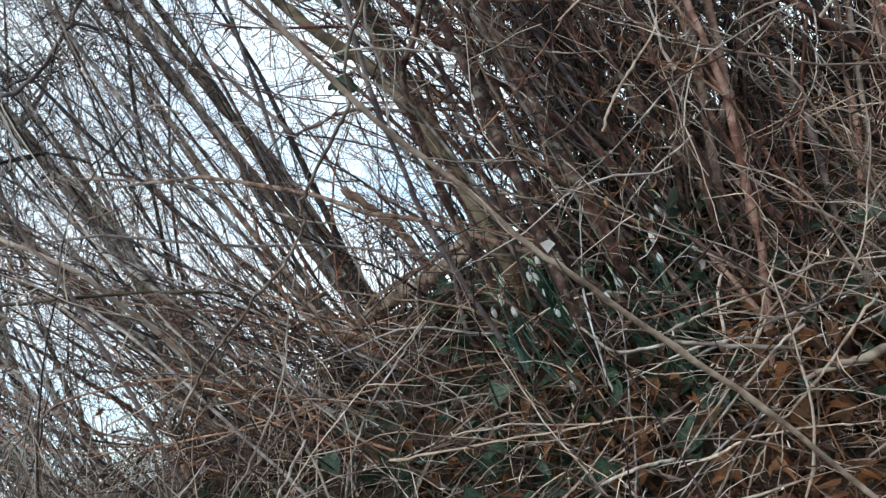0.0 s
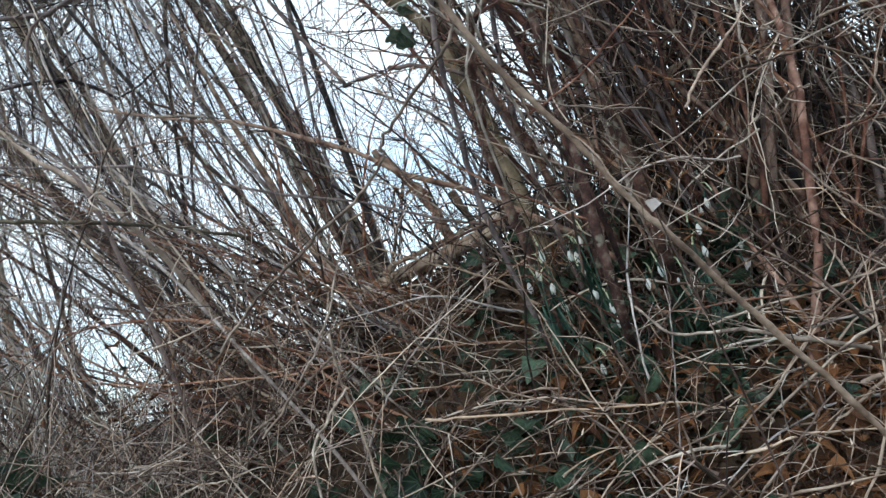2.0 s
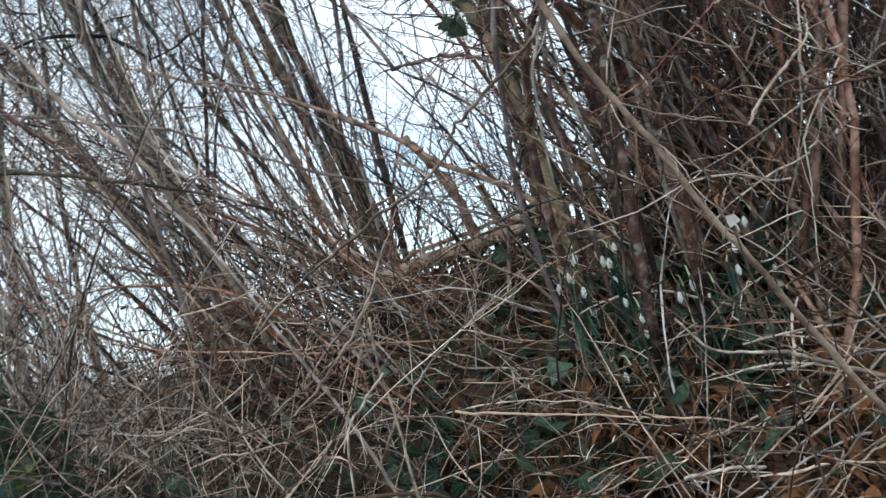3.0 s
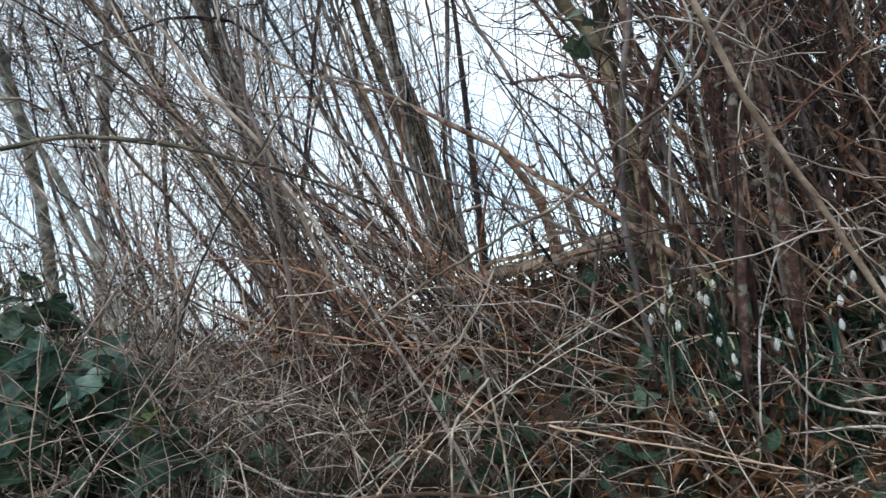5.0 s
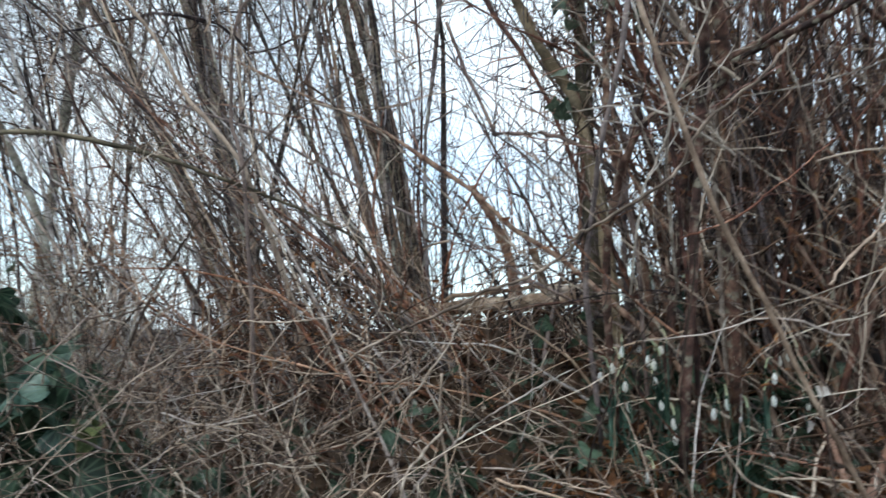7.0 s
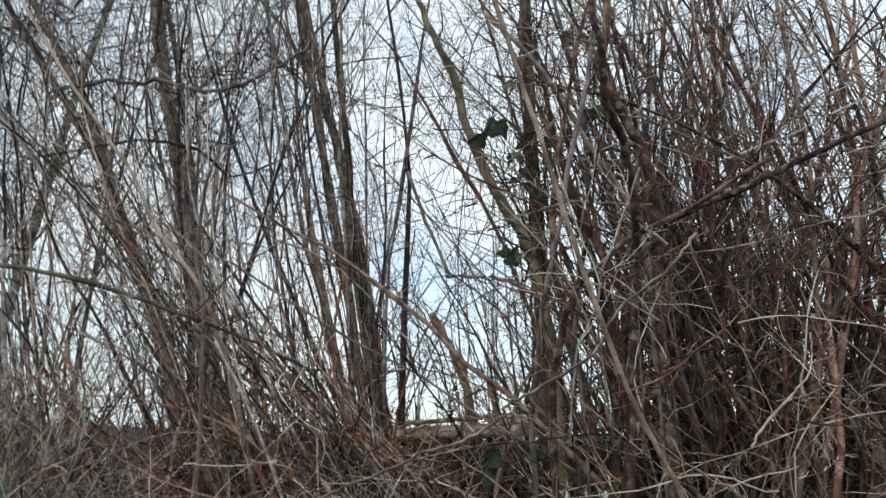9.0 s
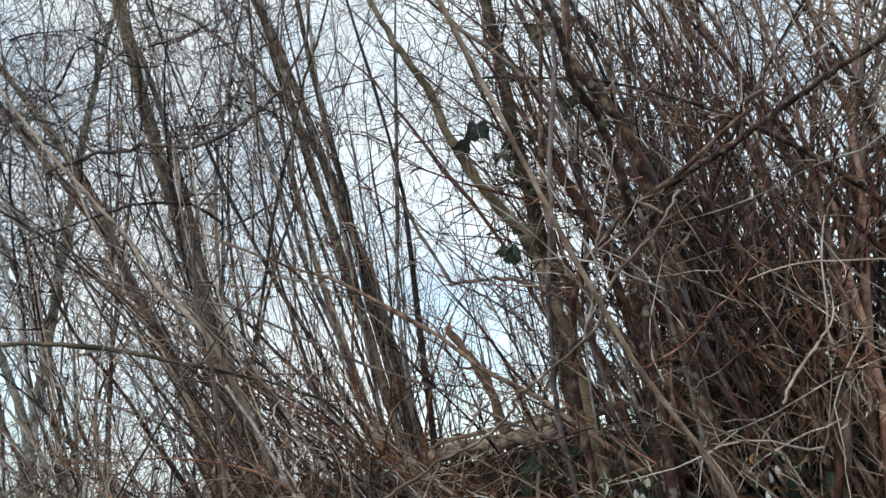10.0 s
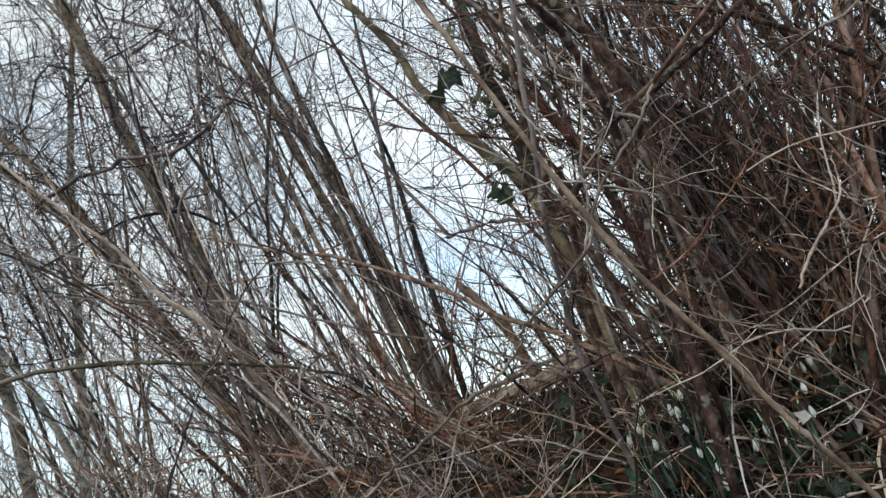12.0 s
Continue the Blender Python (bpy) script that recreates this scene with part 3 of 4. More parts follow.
for x, y, count, r, lean in ((-0.93, 1.68, 13, 0.0062, -0.08), (-0.45, 1.64, 15, 0.006, -0.08), (-0.72, 1.85, 9, 0.005, -0.12), (-1.42, 1.8, 12, 0.0055, -0.1)):
    shrub("grey-brown multi-stemmed bare shrub behind the log", (x, y), count, 0.05, lean, 3.0, r, GREY, 10, 3, "bare shrubs behind the log", fan=0.09, angle=0.4, twig_len=0.2, wob=0.05, start=0.3, upright=0.4, mixed=(GREY, GREY, GREY, BROWN, DARK), split=True)
for x, y, count in ((-1.9, 2.3, 12), (-1.15, 2.5, 9), (-2.5, 2.0, 10), (-2.3, 1.5, 9), (-3.1, 2.6, 11)):
    shrub("bare brown shrub with fine twigs against the sky", (x, y), count, 0.13, -0.12, 3.8, 0.0062, BROWN, 18, 4, "bare shrubs behind the log", fan=0.10, angle=0.42, twig_len=0.2, wob=0.06, start=0.45, upright=0.5, mixed=(GREY, GREY, DARK))
for x, y, count in ((-0.30, 1.40, 16), (-0.55, 1.34, 22), (-0.85, 1.30, 20), (-1.25, 1.28, 8)):
    shrub("brown shrub with long shoots sweeping sideways", (x, y), count, 0.08, -0.75, 1.6, 0.0036, BROWN, 9, 2, "low shrubs on the bank", fan=0.3, wob=0.06, angle=0.5, split=True, mixed=(RED, BROWN, GREY, TAN, DARK) if x > -0.5 else (GREY, BROWN, GREY, TAN, DARK), vary=0.45)
for x, y, count in ((-0.22, 1.38, 8), (-0.40, 1.36, 13), (-0.58, 1.34, 12)):
    shrub("rust-brown dead shoots swept flat over the bank", (x, y), count, 0.07, -1.9, 1.05, 0.0046, RUST, 6, 2, "low shrubs on the bank", fan=0.4, wob=0.07, angle=0.6, twig_len=0.28, spurs=7, mixed=(RUST, RED, BROWN, DARK), vary=0.45, split=True)
for x, y, count in ((-0.66, 0.86, 11), (-0.80, 0.90, 13), (-0.95, 0.95, 10), (-0.55, 0.92, 7), (-0.72, 1.02, 9)):
    shrub("tangle of fine grey-tan dead stalks", (x, y), count, 0.07, -0.15, 0.52, 0.0019, TAN, 6, 2, "low shrubs on the bank", fan=0.55, wob=0.11, angle=0.7, twig_len=0.4, mixed=(TAN, GREY, BROWN, GREY), cap=0.0019)
for x, y, count in ((-1.12, 1.14, 20), (-1.28, 1.22, 11), (-1.50, 1.32, 7), (-1.04, 1.04, 16)):
    shrub("grey-tan fine dead brush on the falling ground", (x, y), count, 0.08, -0.1, 0.85, 0.0022, TAN, 9, 3, "low shrubs on the bank", fan=0.5, wob=0.10, angle=0.7, twig_len=0.4, mixed=(TAN, GREY, GREY))
for x, y, count in ((-0.95, 1.36, 10), (-1.25, 1.42, 12), (-1.65, 1.6, 18), (-1.95, 1.8, 16), (-1.30, 1.75, 14), (-2.2, 2.0, 14), (-0.38, 1.62, 14), (-0.72, 1.52, 16), (-1.08, 1.48, 14), (-1.5, 1.5, 10)):
    shrub("short dark brush at the foot of the shrubs", (x, y), count, 0.10, -0.25, 0.55, 0.0032, BROWN, 8, 3, "low shrubs on the bank", fan=0.45, wob=0.09, angle=0.6, twig_len=0.35)
for x, y, count in ((-0.12, 1.32, 8), (-0.42, 1.20, 9), (-0.72, 1.15, 6), (-1.0, 1.1, 6), (-1.35, 1.05, 4)):
    shrub("low brown brush of twigs swept over the bank", (x, y), count, 0.09, -1.7, 0.9, 0.0032, RUST if x > -0.8 else GREY, 5, 1, "low shrubs on the bank", fan=0.6, wob=0.10, angle=0.7, twig_len=0.3)
for x, y, count, r, lean, mat in ((0.22, 1.38, 10, 0.0052, -0.10, RED), (0.16, 1.16, 11, 0.0046, -0.12, RED), (0.22, 1.26, 20, 0.0050, -0.08, RED), (0.32, 1.20, 32, 0.0052, -0.09, BROWN), (0.48, 1.10, 36, 0.0048, -0.10, RED), (0.30, 1.5, 13, 0.006, -0.04, GREY), (0.64, 1.35, 24, 0.0065, -0.08, RED), (0.88, 1.15, 20, 0.0065, -0.08, RED)):
    shrub("dense red-brown bare shrub on the bank", (x, y), count, 0.07, lean, 1.9, r, mat, 7, 2, "dense bare shrubs on the bank", fan=0.33, wob=0.075, angle=0.6, twig_len=0.24, split=y < 1.4, spurs=8, mixed=(mat, mat, mat, BROWN, BARKY, DARK), vary=0.5, cap=0.0078)
for x, y, count, lean in ((0.36, 1.46, 4, -0.12), (0.55, 1.42, 5, -0.05), (0.76, 1.40, 5, 0.0), (1.0, 1.42, 5, 0.05)):
    shrub("stout dark red-brown stems in the thicket", (x, y), count, 0.06, lean, 2.2, 0.0085, BARKY, 6, 2, "dense bare shrubs on the bank", fan=0.24, wob=0.05, angle=0.6, twig_len=0.2, split=True, spurs=6, mixed=(BARKY, BARKY, BROWN), vary=0.25, cap=0.0115)
# Added fill in near-black bark; its colour stands for the shade down here.
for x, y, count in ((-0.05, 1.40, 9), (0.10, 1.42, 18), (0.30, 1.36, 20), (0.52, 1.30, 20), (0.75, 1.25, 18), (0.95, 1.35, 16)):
    shrub("short brush added to darken the thicket's foot", (x, y), count, 0.08, -0.05, 0.7, 0.0040, DARK, 9, 3, "dense bare shrubs on the bank", fan=0.35, wob=0.10, angle=0.7, twig_len=0.3, spurs=3)
for x, y, count in ((0.42, 1.02, 14), (0.56, 0.98, 14), (0.72, 1.02, 14), (0.30, 1.16, 9), (0.05, 1.22, 8)):
    shrub("low brown twigs crowding the thicket's foot", (x, y), count, 0.07, -0.2, 0.48, 0.0028, BROWN, 6, 2, "dense bare shrubs on the bank", fan=0.7, wob=0.11, angle=0.7, twig_len=0.35, spurs=3, mixed=(BROWN, BROWN, RED, TAN))
# Deep shrubs use that bark too, shade included in its tone.
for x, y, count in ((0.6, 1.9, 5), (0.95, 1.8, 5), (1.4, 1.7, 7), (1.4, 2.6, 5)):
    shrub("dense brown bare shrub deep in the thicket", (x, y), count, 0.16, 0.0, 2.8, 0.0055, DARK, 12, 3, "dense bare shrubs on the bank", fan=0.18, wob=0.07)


def bare_tree(label, at, h, lean, stems, vines=0, limbs=17, skin=TRUNK):
    """A bare tree of one or several trunks that rise close together, with clinging woody vines and side limbs."""
    reseed(int(500 - 100 * at[0]))
    base = thing("young_tree", (at[0], at[1], ground_z(*at) - 0.03), label, "tree", "young bare trees")
    lines = []
    for k, r in enumerate(stems):
        a = 2.4 * k + 0.5
        trunk = Buf()
        foot = (2.1 * r * math.cos(a) * (len(stems) > 1), 1.2 * r * math.sin(a) * (len(stems) > 1), 0.0)
        line = wander(foot, (lean + rng.normal(0, 0.016), rng.normal(-0.03, 0.02), 1), h * rng.uniform(0.85, 1.1), 30, 0.022)
        trunk.tube(line, np.linspace(r, r * 0.5, 30) * (1 + 0.07 * rng.normal(0, 1, 30)), 12)
        part("trunk", trunk, skin, base)
        lines.append((line, r))
    for k in range(vines):
        line, r = lines[k % len(lines)]
        a0, turn = rng.uniform(0, 6.28), rng.normal(0, 2.2)
        ang = a0 + turn * np.linspace(0, 1, 30) + 0.25 * rng.normal(0, 1, 30)
        hug = line + 1.02 * r * np.linspace(1, 0.6, 30)[:, None] * np.stack([np.cos(ang), np.sin(ang), 0 * ang], 1) + rng.normal(0, 0.004, (30, 3))
        vine = Buf()
        shoot(vine, None, None, h, rng.uniform(0.003, 0.0085), 0.08, 0.01, 9, 2, 30, 6, 0.5, 0.08, line=spline(hug, 3))
        part("vine", vine, (BROWN, RED, DARK, RED)[k % 4], base, "clinging red-brown woody vine")
    for _ in range(limbs):
        line, r = lines[rng.integers(len(lines))]
        i = rng.integers(11, 29)
        limb = Buf()
        shoot(limb, line[i], side_dir(line[i] - line[i - 1], rng.normal(0.7, 0.25)), h * rng.uniform(0.12, 0.36), r * rng.uniform(0.15, 0.32), 0.11, 0.02, 8, 3, 12, 5, 0.7)
        part("limb", limb, GREY, base)


bare_tree("cluster of olive-brown bare trunks twined with vines", (-1.04, 2.10), 4.4, -0.27, (0.035, 0.022, 0.017, 0.013), 12)
bare_tree("pair of olive-brown bare trunks twined with vines", (-0.46, 2.20), 4.4, -0.19, (0.021, 0.019, 0.015, 0.012), 15, 13)
bare_tree("slim young grey-barked bare tree", (-1.80, 1.72), 3.4, 0.04, (0.021,), 0, 17, ASHEN)
bare_tree("slim young grey-barked bare tree", (-2.5, 2.7), 4.0, 0.0, (0.03,), 0, 17, ASHEN)
bare_tree("mossy trunk standing behind the ivy-clad branch", (0.02, 1.44), 2.6, -0.02, (0.021,), 2, 3, MOSSY)

for x, y, count in ((-0.42, 1.85, 7), (-0.20, 1.95, 6), (-0.62, 2.1, 6), (-0.02, 1.8, 7)):
    shrub("thin grey shoots rising behind the fallen log", (x, y), count, 0.09, -0.12, 2.6, 0.0022, DARK, 9, 3, "bare shrubs behind the log", fan=0.14, angle=0.45, wob=0.06, across=1.0, start=0.3)

# far woods: fine twigs against the sky, backlit darkness put into their colour
far = Buf()
for _ in range(520):
    y = rng.uniform(3.2, 8.0)
    x = rng.uniform(-1.15, 0.9) * y
    if -0.32 < x / y < 0.03 and rng.uniform() < 0.8:
        continue
    if (x / y > 0.05 or x / y < -0.5) and rng.uniform() < 0.5:
        continue
    shoot(far, (x, y, ground_z(x, y)), (rng.normal(-0.06, 0.12), 0, 1), y * rng.uniform(0.45, 1.1), rng.uniform(0.003, 0.012), 0.07, 0.01, 10, 3, 12, 4, 0.6, 0.25)
for _ in range(380):
    y = rng.uniform(2.4, 7.0)
    x = rng.uniform(-1.25, -0.1) * y
    g = ground_z(x, y)
    shoot(far, (x, y, g), (rng.normal(-0.1, 0.25), 0, 1), (0.44 + y * rng.uniform(-0.02, 0.07) - g) * 1.05, rng.uniform(0.003, 0.007), 0.09, 0.01, 12, 3, 12, 4, 0.7, 0.25, 0.4)
tagged(part("far_twigs", far, DARK), "bare dark twiggy woods against the pale sky", "woods", kind="stuff")

reseed(44)
# ---- low growth on the bank ----
for i in range(240):
    x, y = (rng.uniform(-1.7, 0.9), rng.uniform(0.8, 1.45)) if i < 215 else (rng.uniform(-0.65, 0.2), rng.uniform(1.22, 1.40))
    d = (rng.normal(-0.35, 0.5), rng.normal(-0.15, 0.25), rng.uniform(0.3, 0.9))
    low = Buf()
    shoot(low, (x, y, ground_z(x, y) - 0.01), d, rng.uniform(0.25, 0.75) if i < 215 else rng.uniform(0.08, 0.24), rng.uniform(0.001, 0.0032), 0.10, -0.02, 4, 1, 14, 5, 0.8, 0.3)
    if rng.uniform() > in_sight_gap(low.v[0]):
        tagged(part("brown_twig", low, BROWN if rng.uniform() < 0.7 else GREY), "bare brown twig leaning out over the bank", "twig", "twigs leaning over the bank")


def stalk_line(buf, x, y, high, thin):
    if -0.05 < x < 0.4 and y > 0.85 and rng.uniform() < 0.5:
        x -= 0.55
    a = rng.uniform(0, 2 * math.pi)
    d = (math.cos(a), 0.5 * math.sin(a), rng.normal(0.25, 0.4) if x > -0.35 else rng.normal(0.75, 0.5))
    line = shoot(buf, (x, y, ground_z(x, y) + abs(rng.normal(0, high))), d, rng.uniform(0.14, 0.5), min(thin * rng.lognormal(-0.12, 0.5), 0.0022), 0.10, -0.03, 5, 1, 18, 4, 0.9, 0.28, both=True)
    for _ in range(7):
        k = rng.integers(1, 17)
        buf.tube(wander(line[k], side_dir(line[k] - line[k - 1], rng.normal(0.8, 0.2)), rng.uniform(0.003, 0.012), 3, 0.1), (thin * 0.8, thin * 0.9, 0.0002), 4)


reseed(45)
for i in range(290):
    x, y = (rng.uniform(-0.95, 0.65), rng.uniform(0.60, 0.88)) if i < 210 else (rng.uniform(-0.05, 0.7), rng.uniform(0.58, 0.88))
    stalk = Buf()
    if i < 80:
        stalk_line(stalk, rng.uniform(-1.15, -0.65), rng.uniform(0.62, 0.78), 0.26, 0.0008)
    elif i < 115:
        stalk_line(stalk, rng.uniform(-0.66, -0.36), rng.uniform(0.68, 0.82), 0.36, 0.0008)
    else:
        stalk_line(stalk, x, y, 0.16 if i < 210 else 0.11, 0.0010)
    tagged(part("dry_stalk", stalk, TAN if i < 210 and i % 2 else BROWN), "thin dry tan stalk tangled with others" if i < 210 and i % 2 else "thin dry brown stalk tangled over leaf litter", "stalk", "dry stalks in front")
reseed(46)
for material, count, label in ((TAN, 130, "tangle of dry tan stalks over the bank"), (BROWN, 110, "tangle of dry brown stalks over the bank")):
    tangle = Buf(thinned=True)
    for _ in range(count):
        stalk_line(tangle, rng.uniform(-1.5, 0.95), rng.uniform(0.75, 1.4), 0.13, 0.0013)
    tagged(part("dry_stalks", tangle, material), label, "stalks", kind="stuff")


reseed(58)
# stouter knotty dead twigs, crossing in front of the bank and of the dense shrubs
for i in range(46):
    near = i < 20
    p = np.array((rng.uniform(-0.5, 0.6), rng.uniform(0.76, 1.0), rng.uniform(0.05, 0.36)) if near else (rng.uniform(0.0, 0.75), rng.uniform(0.78, 1.05), rng.uniform(0.45, 1.25)))
    d = unit((rng.normal(0, 1), rng.normal(0, 0.22), rng.normal(0.12, 0.4)))
    line = wander(p - 0.14 * d, d, rng.uniform(0.16, 0.42), 6, 0.13)
    if line[:, 1].min() < 0.68:
        continue
    branch("knotty_twig", (BROWN, CANE, BROWN, GREY)[i % 4] if near else (BROWN, CANE, RED, BROWN)[i % 4], "knotty dry brown twig caught across the stalks" if near else "knotty dry brown twig caught in the dense shrubs", "twig", rng.uniform(0.0013, 0.0020), [tuple(q) for q in line], per=6, jitter=0.0009, sides=6, end=0.55, twigs=int(rng.integers(2, 5)), group="knotty dry twigs", tw_len=0.07, ribs=0.2)

reseed(47)
# twigs caught crosswise in the shrubs
for label, material, count, xr, yr, zr, thin in (
    ("fine bare tan twig caught in the dense shrubs", TAN, 200, (0.0, 1.1), (0.85, 1.35), (0.30, 1.45), 0.0013),
    ("dark fine twigs crossing against the sky", DARK, 1050, (-3.4, -0.7), (1.3, 2.6), (1.2, 3.2), 0.0017),
    ("bleached dead twig standing among the dense shrubs", BLEACHED, 50, (0.0, 1.0), (0.85, 1.2), (0.3, 1.3), 0.0013),
    ("dark fine twigs crossing high among the slim trees", DARK, 420, (-2.4, -0.9), (1.2, 2.2), (1.4, 2.8), 0.0018),
    ("dark fine twigs crossing beside the dense shrubs", DARK, 170, (-0.35, 0.2), (1.1, 1.5), (0.95, 2.0), 0.0013),
    ("red-brown fine twigs crossing between the trees", RED, 90, (-2.6, -0.2), (1.2, 2.2), (0.7, 2.6), 0.0014),
    ("brown fine twigs crossing against the sky", BROWN, 100, (-1.8, -0.25), (0.95, 1.7), (0.35, 1.2), 0.0013),
    ("dark fine twigs crossing behind the fallen log", DARK, 130, (-1.8, -0.55), (1.6, 2.6), (0.6, 2.4), 0.0014),
):
    single = xr[0] == 0.0
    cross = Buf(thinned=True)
    for _ in range(count):
        if single:
            cross = Buf()
        p = (rng.uniform(*xr), rng.uniform(*yr), rng.uniform(*zr))
        shoot(cross, p, (rng.normal(-0.1, 1), rng.normal(0, 0.4), rng.normal(0.35, 0.7)), rng.uniform(0.15, 0.6), thin * rng.lognormal(0, 0.4), 0.14, 0.0, 6, 2, 11, 4, 0.8, 0.35)
        if single:
            tagged(part("loose_twig", cross, material), label, "twig", "loose twigs in the shrubs")
    if not single:
        tagged(part("crossing_twigs", cross, material), label, "twigs", kind="stuff")


# ---- leaves ----
def leaf_mesh(name, material, lobes, fold, curl):
    """A leaf one unit long, its stalk at the origin, along +y: a midrib with lobed halves."""
    half = len(lobes)
    v = []
    for i, (yy, w) in enumerate(lobes):
        s = i / (half - 1)
        zc = curl * math.sin(s * math.pi) - 0.12 * s * s
        v += [(-w, yy, zc + fold * w), (-w * 0.5, yy + 0.03, zc + fold * w * 0.35), (0, yy + 0.05 * (1 - s), zc), (w * 0.5, yy + 0.03, zc + fold * w * 0.35), (w, yy, zc + fold * w)]
    q = [(5 * i + j, 5 * i + j + 1, 5 * i + j + 6, 5 * i + j + 5) for i in range(half - 1) for j in range(4)]
    b = Buf()
    b.patch(v, q)
    return np.array(v), np.array(q), b.mesh(name, material)


IVY_LOBES = [(0.0, 0.05), (-0.07, 0.20), (-0.02, 0.36), (0.08, 0.47), (0.18, 0.44), (0.27, 0.34), (0.36, 0.37), (0.46, 0.38), (0.55, 0.30), (0.66, 0.20), (0.82, 0.12), (1.0, 0.01)]
LITTER_LOBES = [(0.0, 0.03), (0.15, 0.2), (0.4, 0.33), (0.65, 0.28), (0.85, 0.14), (1.0, 0.01)]
ivy_v, ivy_q, ivy_me = leaf_mesh("leaf", IVY, IVY_LOBES, 0.25, 0.06)
# Grey-green, paler copy of IVY: brightness of lit leaves put into the colour.
LIT_IVY = bark("lit_ivy_leaf", (0.03, 0.045, 0.032), (0.07, 0.10, 0.072), (0.17, 0.21, 0.16), rough=0.4, grain=16, patch=3.5, spread=0.5)
veined(LIT_IVY)
_, _, lit_ivy_me = leaf_mesh("leaf", LIT_IVY, IVY_LOBES, 0.25, 0.06)
_, _, olive_me = leaf_mesh("leaf", OLIVE, IVY_LOBES, 0.2, 0.05)
lit_v, lit_q, _ = leaf_mesh("leaf", LITTER, LITTER_LOBES, 0.6, 0.12)


for leafy in (IVY, OLIVE, LIT_IVY, BLADE, LITTER):
    thin_leaf(leafy, 0.3)
thin_leaf(PETAL, 0.3)


def put(v, m):
    return v @ np.array(m.to_3x3()).T + np.array(m.translation)


def leaf_pose(p, size, up=0.7):
    return Matrix.LocRotScale(p, Euler((radians(rng.normal(-20, 35)), radians(rng.normal(0, 35)), rng.uniform(0, 6.28))), (size * rng.uniform(0.85, 1.15), size, size))


reseed(48)
litter = Buf()
for i in range(9000):
    x, y = (rng.uniform(-1.6, 1.1), rng.uniform(0.6, 1.65)) if i < 5200 else (rng.uniform(-0.5, 0.8), rng.uniform(0.45, 0.95)) if i < 7400 else (rng.uniform(-0.8, 0.3), rng.uniform(1.25, 1.6))
    s = rng.uniform(0.010, 0.032) if i < 5200 else rng.uniform(0.008, 0.022)
    m = Matrix.LocRotScale((x, y, ground_z(x, y) + rng.uniform(0.0, 0.03)), Euler((rng.normal(0.4, 0.6), rng.normal(0, 0.7), rng.uniform(0, 6.28))), (s, s, s))
    litter.patch(put(lit_v, m), lit_q)
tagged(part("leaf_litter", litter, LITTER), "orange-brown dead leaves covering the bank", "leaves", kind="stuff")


def ivy(label, at, count, spread, size, material_mesh, rise, group="ivy patches"):
    z = ground_z(at[0], at[1]) if len(at) == 2 else at[2]
    base = thing("ivy", (at[0], at[1], z), label, "ivy", group)
    vine = Buf()
    for _ in range(max(3, count // 8)):
        p = rng.normal(0, 1, 3) * spread
        shoot(vine, (p[0], p[1], abs(p[2]) * 0.2), rng.normal(0, 1, 3), 0.2, 0.0018, 0.12, 0.0, 2, 1, 8, 4)
    part("vine", vine, BROWN, base)
    for _ in range(count):
        p = rng.normal(0, 1, 3).clip(-1.8, 1.8) * spread
        gz = ground_z(at[0] + p[0], at[1] + p[1]) - z if len(at) == 2 else p[2]
        leaf = part("leaf", material_mesh, None, base)
        leaf.matrix_basis = leaf_pose((p[0], p[1], gz + abs(rng.normal(0, rise)) + 0.01), size * rng.uniform(0.6, 1.2))
    return base


reseed(49)
ivy("large dark green ivy leaves in a low clump", (-0.95, 0.85, 0.21), 110, (0.10, 0.05, 0.08), 0.074, ivy_me, 0.0)
ivy("large dark green ivy leaves trailing over twigs", (-1.18, 0.86, 0.26), 100, (0.14, 0.08, 0.09), 0.066, ivy_me, 0.0)
ivy("glossy ivy leaves spreading under twigs", (-0.74, 0.90, 0.17), 46, (0.07, 0.06, 0.03), 0.04, ivy_me, 0.0)
ivy("dark ivy leaves heaped over a low mound", (-1.30, 0.98, 0.40), 70, (0.13, 0.07, 0.06), 0.06, ivy_me, 0.0)
ivy("dark ivy leaves on a thin upright stem", (-1.33, 0.97, 0.55), 14, (0.06, 0.04, 0.08), 0.055, ivy_me, 0.0)
ivy("dark ivy leaves on the ground below dry stalks", (-0.25, 1.12), 180, (0.26, 0.13, 0.1), 0.040, ivy_me, 0.08)
ivy("dark ivy leaves on the ground around snowdrops", (0.12, 1.15), 150, (0.14, 0.09, 0.1), 0.040, ivy_me, 0.09)
ivy("dark ivy leaves climbing the bank among stems", (0.38, 1.12), 95, (0.16, 0.12, 0.1), 0.036, ivy_me, 0.07)
ivy("dark ivy leaves under the front tangle", (-0.10, 0.92), 85, (0.14, 0.07, 0.1), 0.040, ivy_me, 0.08)
ivy("dark ivy leaves low among thin stalks", (0.42, 0.98), 80, (0.10, 0.08, 0.1), 0.038, ivy_me, 0.06)
ivy("dark ivy leaves creeping over leaf litter", (-0.34, 0.86), 60, (0.14, 0.07, 0.1), 0.040, ivy_me, 0.08)
ivy("yellow-green ivy leaves lying on dead litter", (0.04, 0.84, 0.14), 1, (0.004, 0.004, 0.003), 0.03, olive_me, 0.0)
ivy("ivy leaves climbing a leaning branch", (-0.05, 1.215, 1.12), 20, (0.055, 0.03, 0.11), 0.046, lit_ivy_me, 0.0)
ivy("ivy leaves climbing a mossy trunk", (0.06, 1.22, 1.10), 10, (0.05, 0.03, 0.08), 0.05, lit_ivy_me, 0.0)
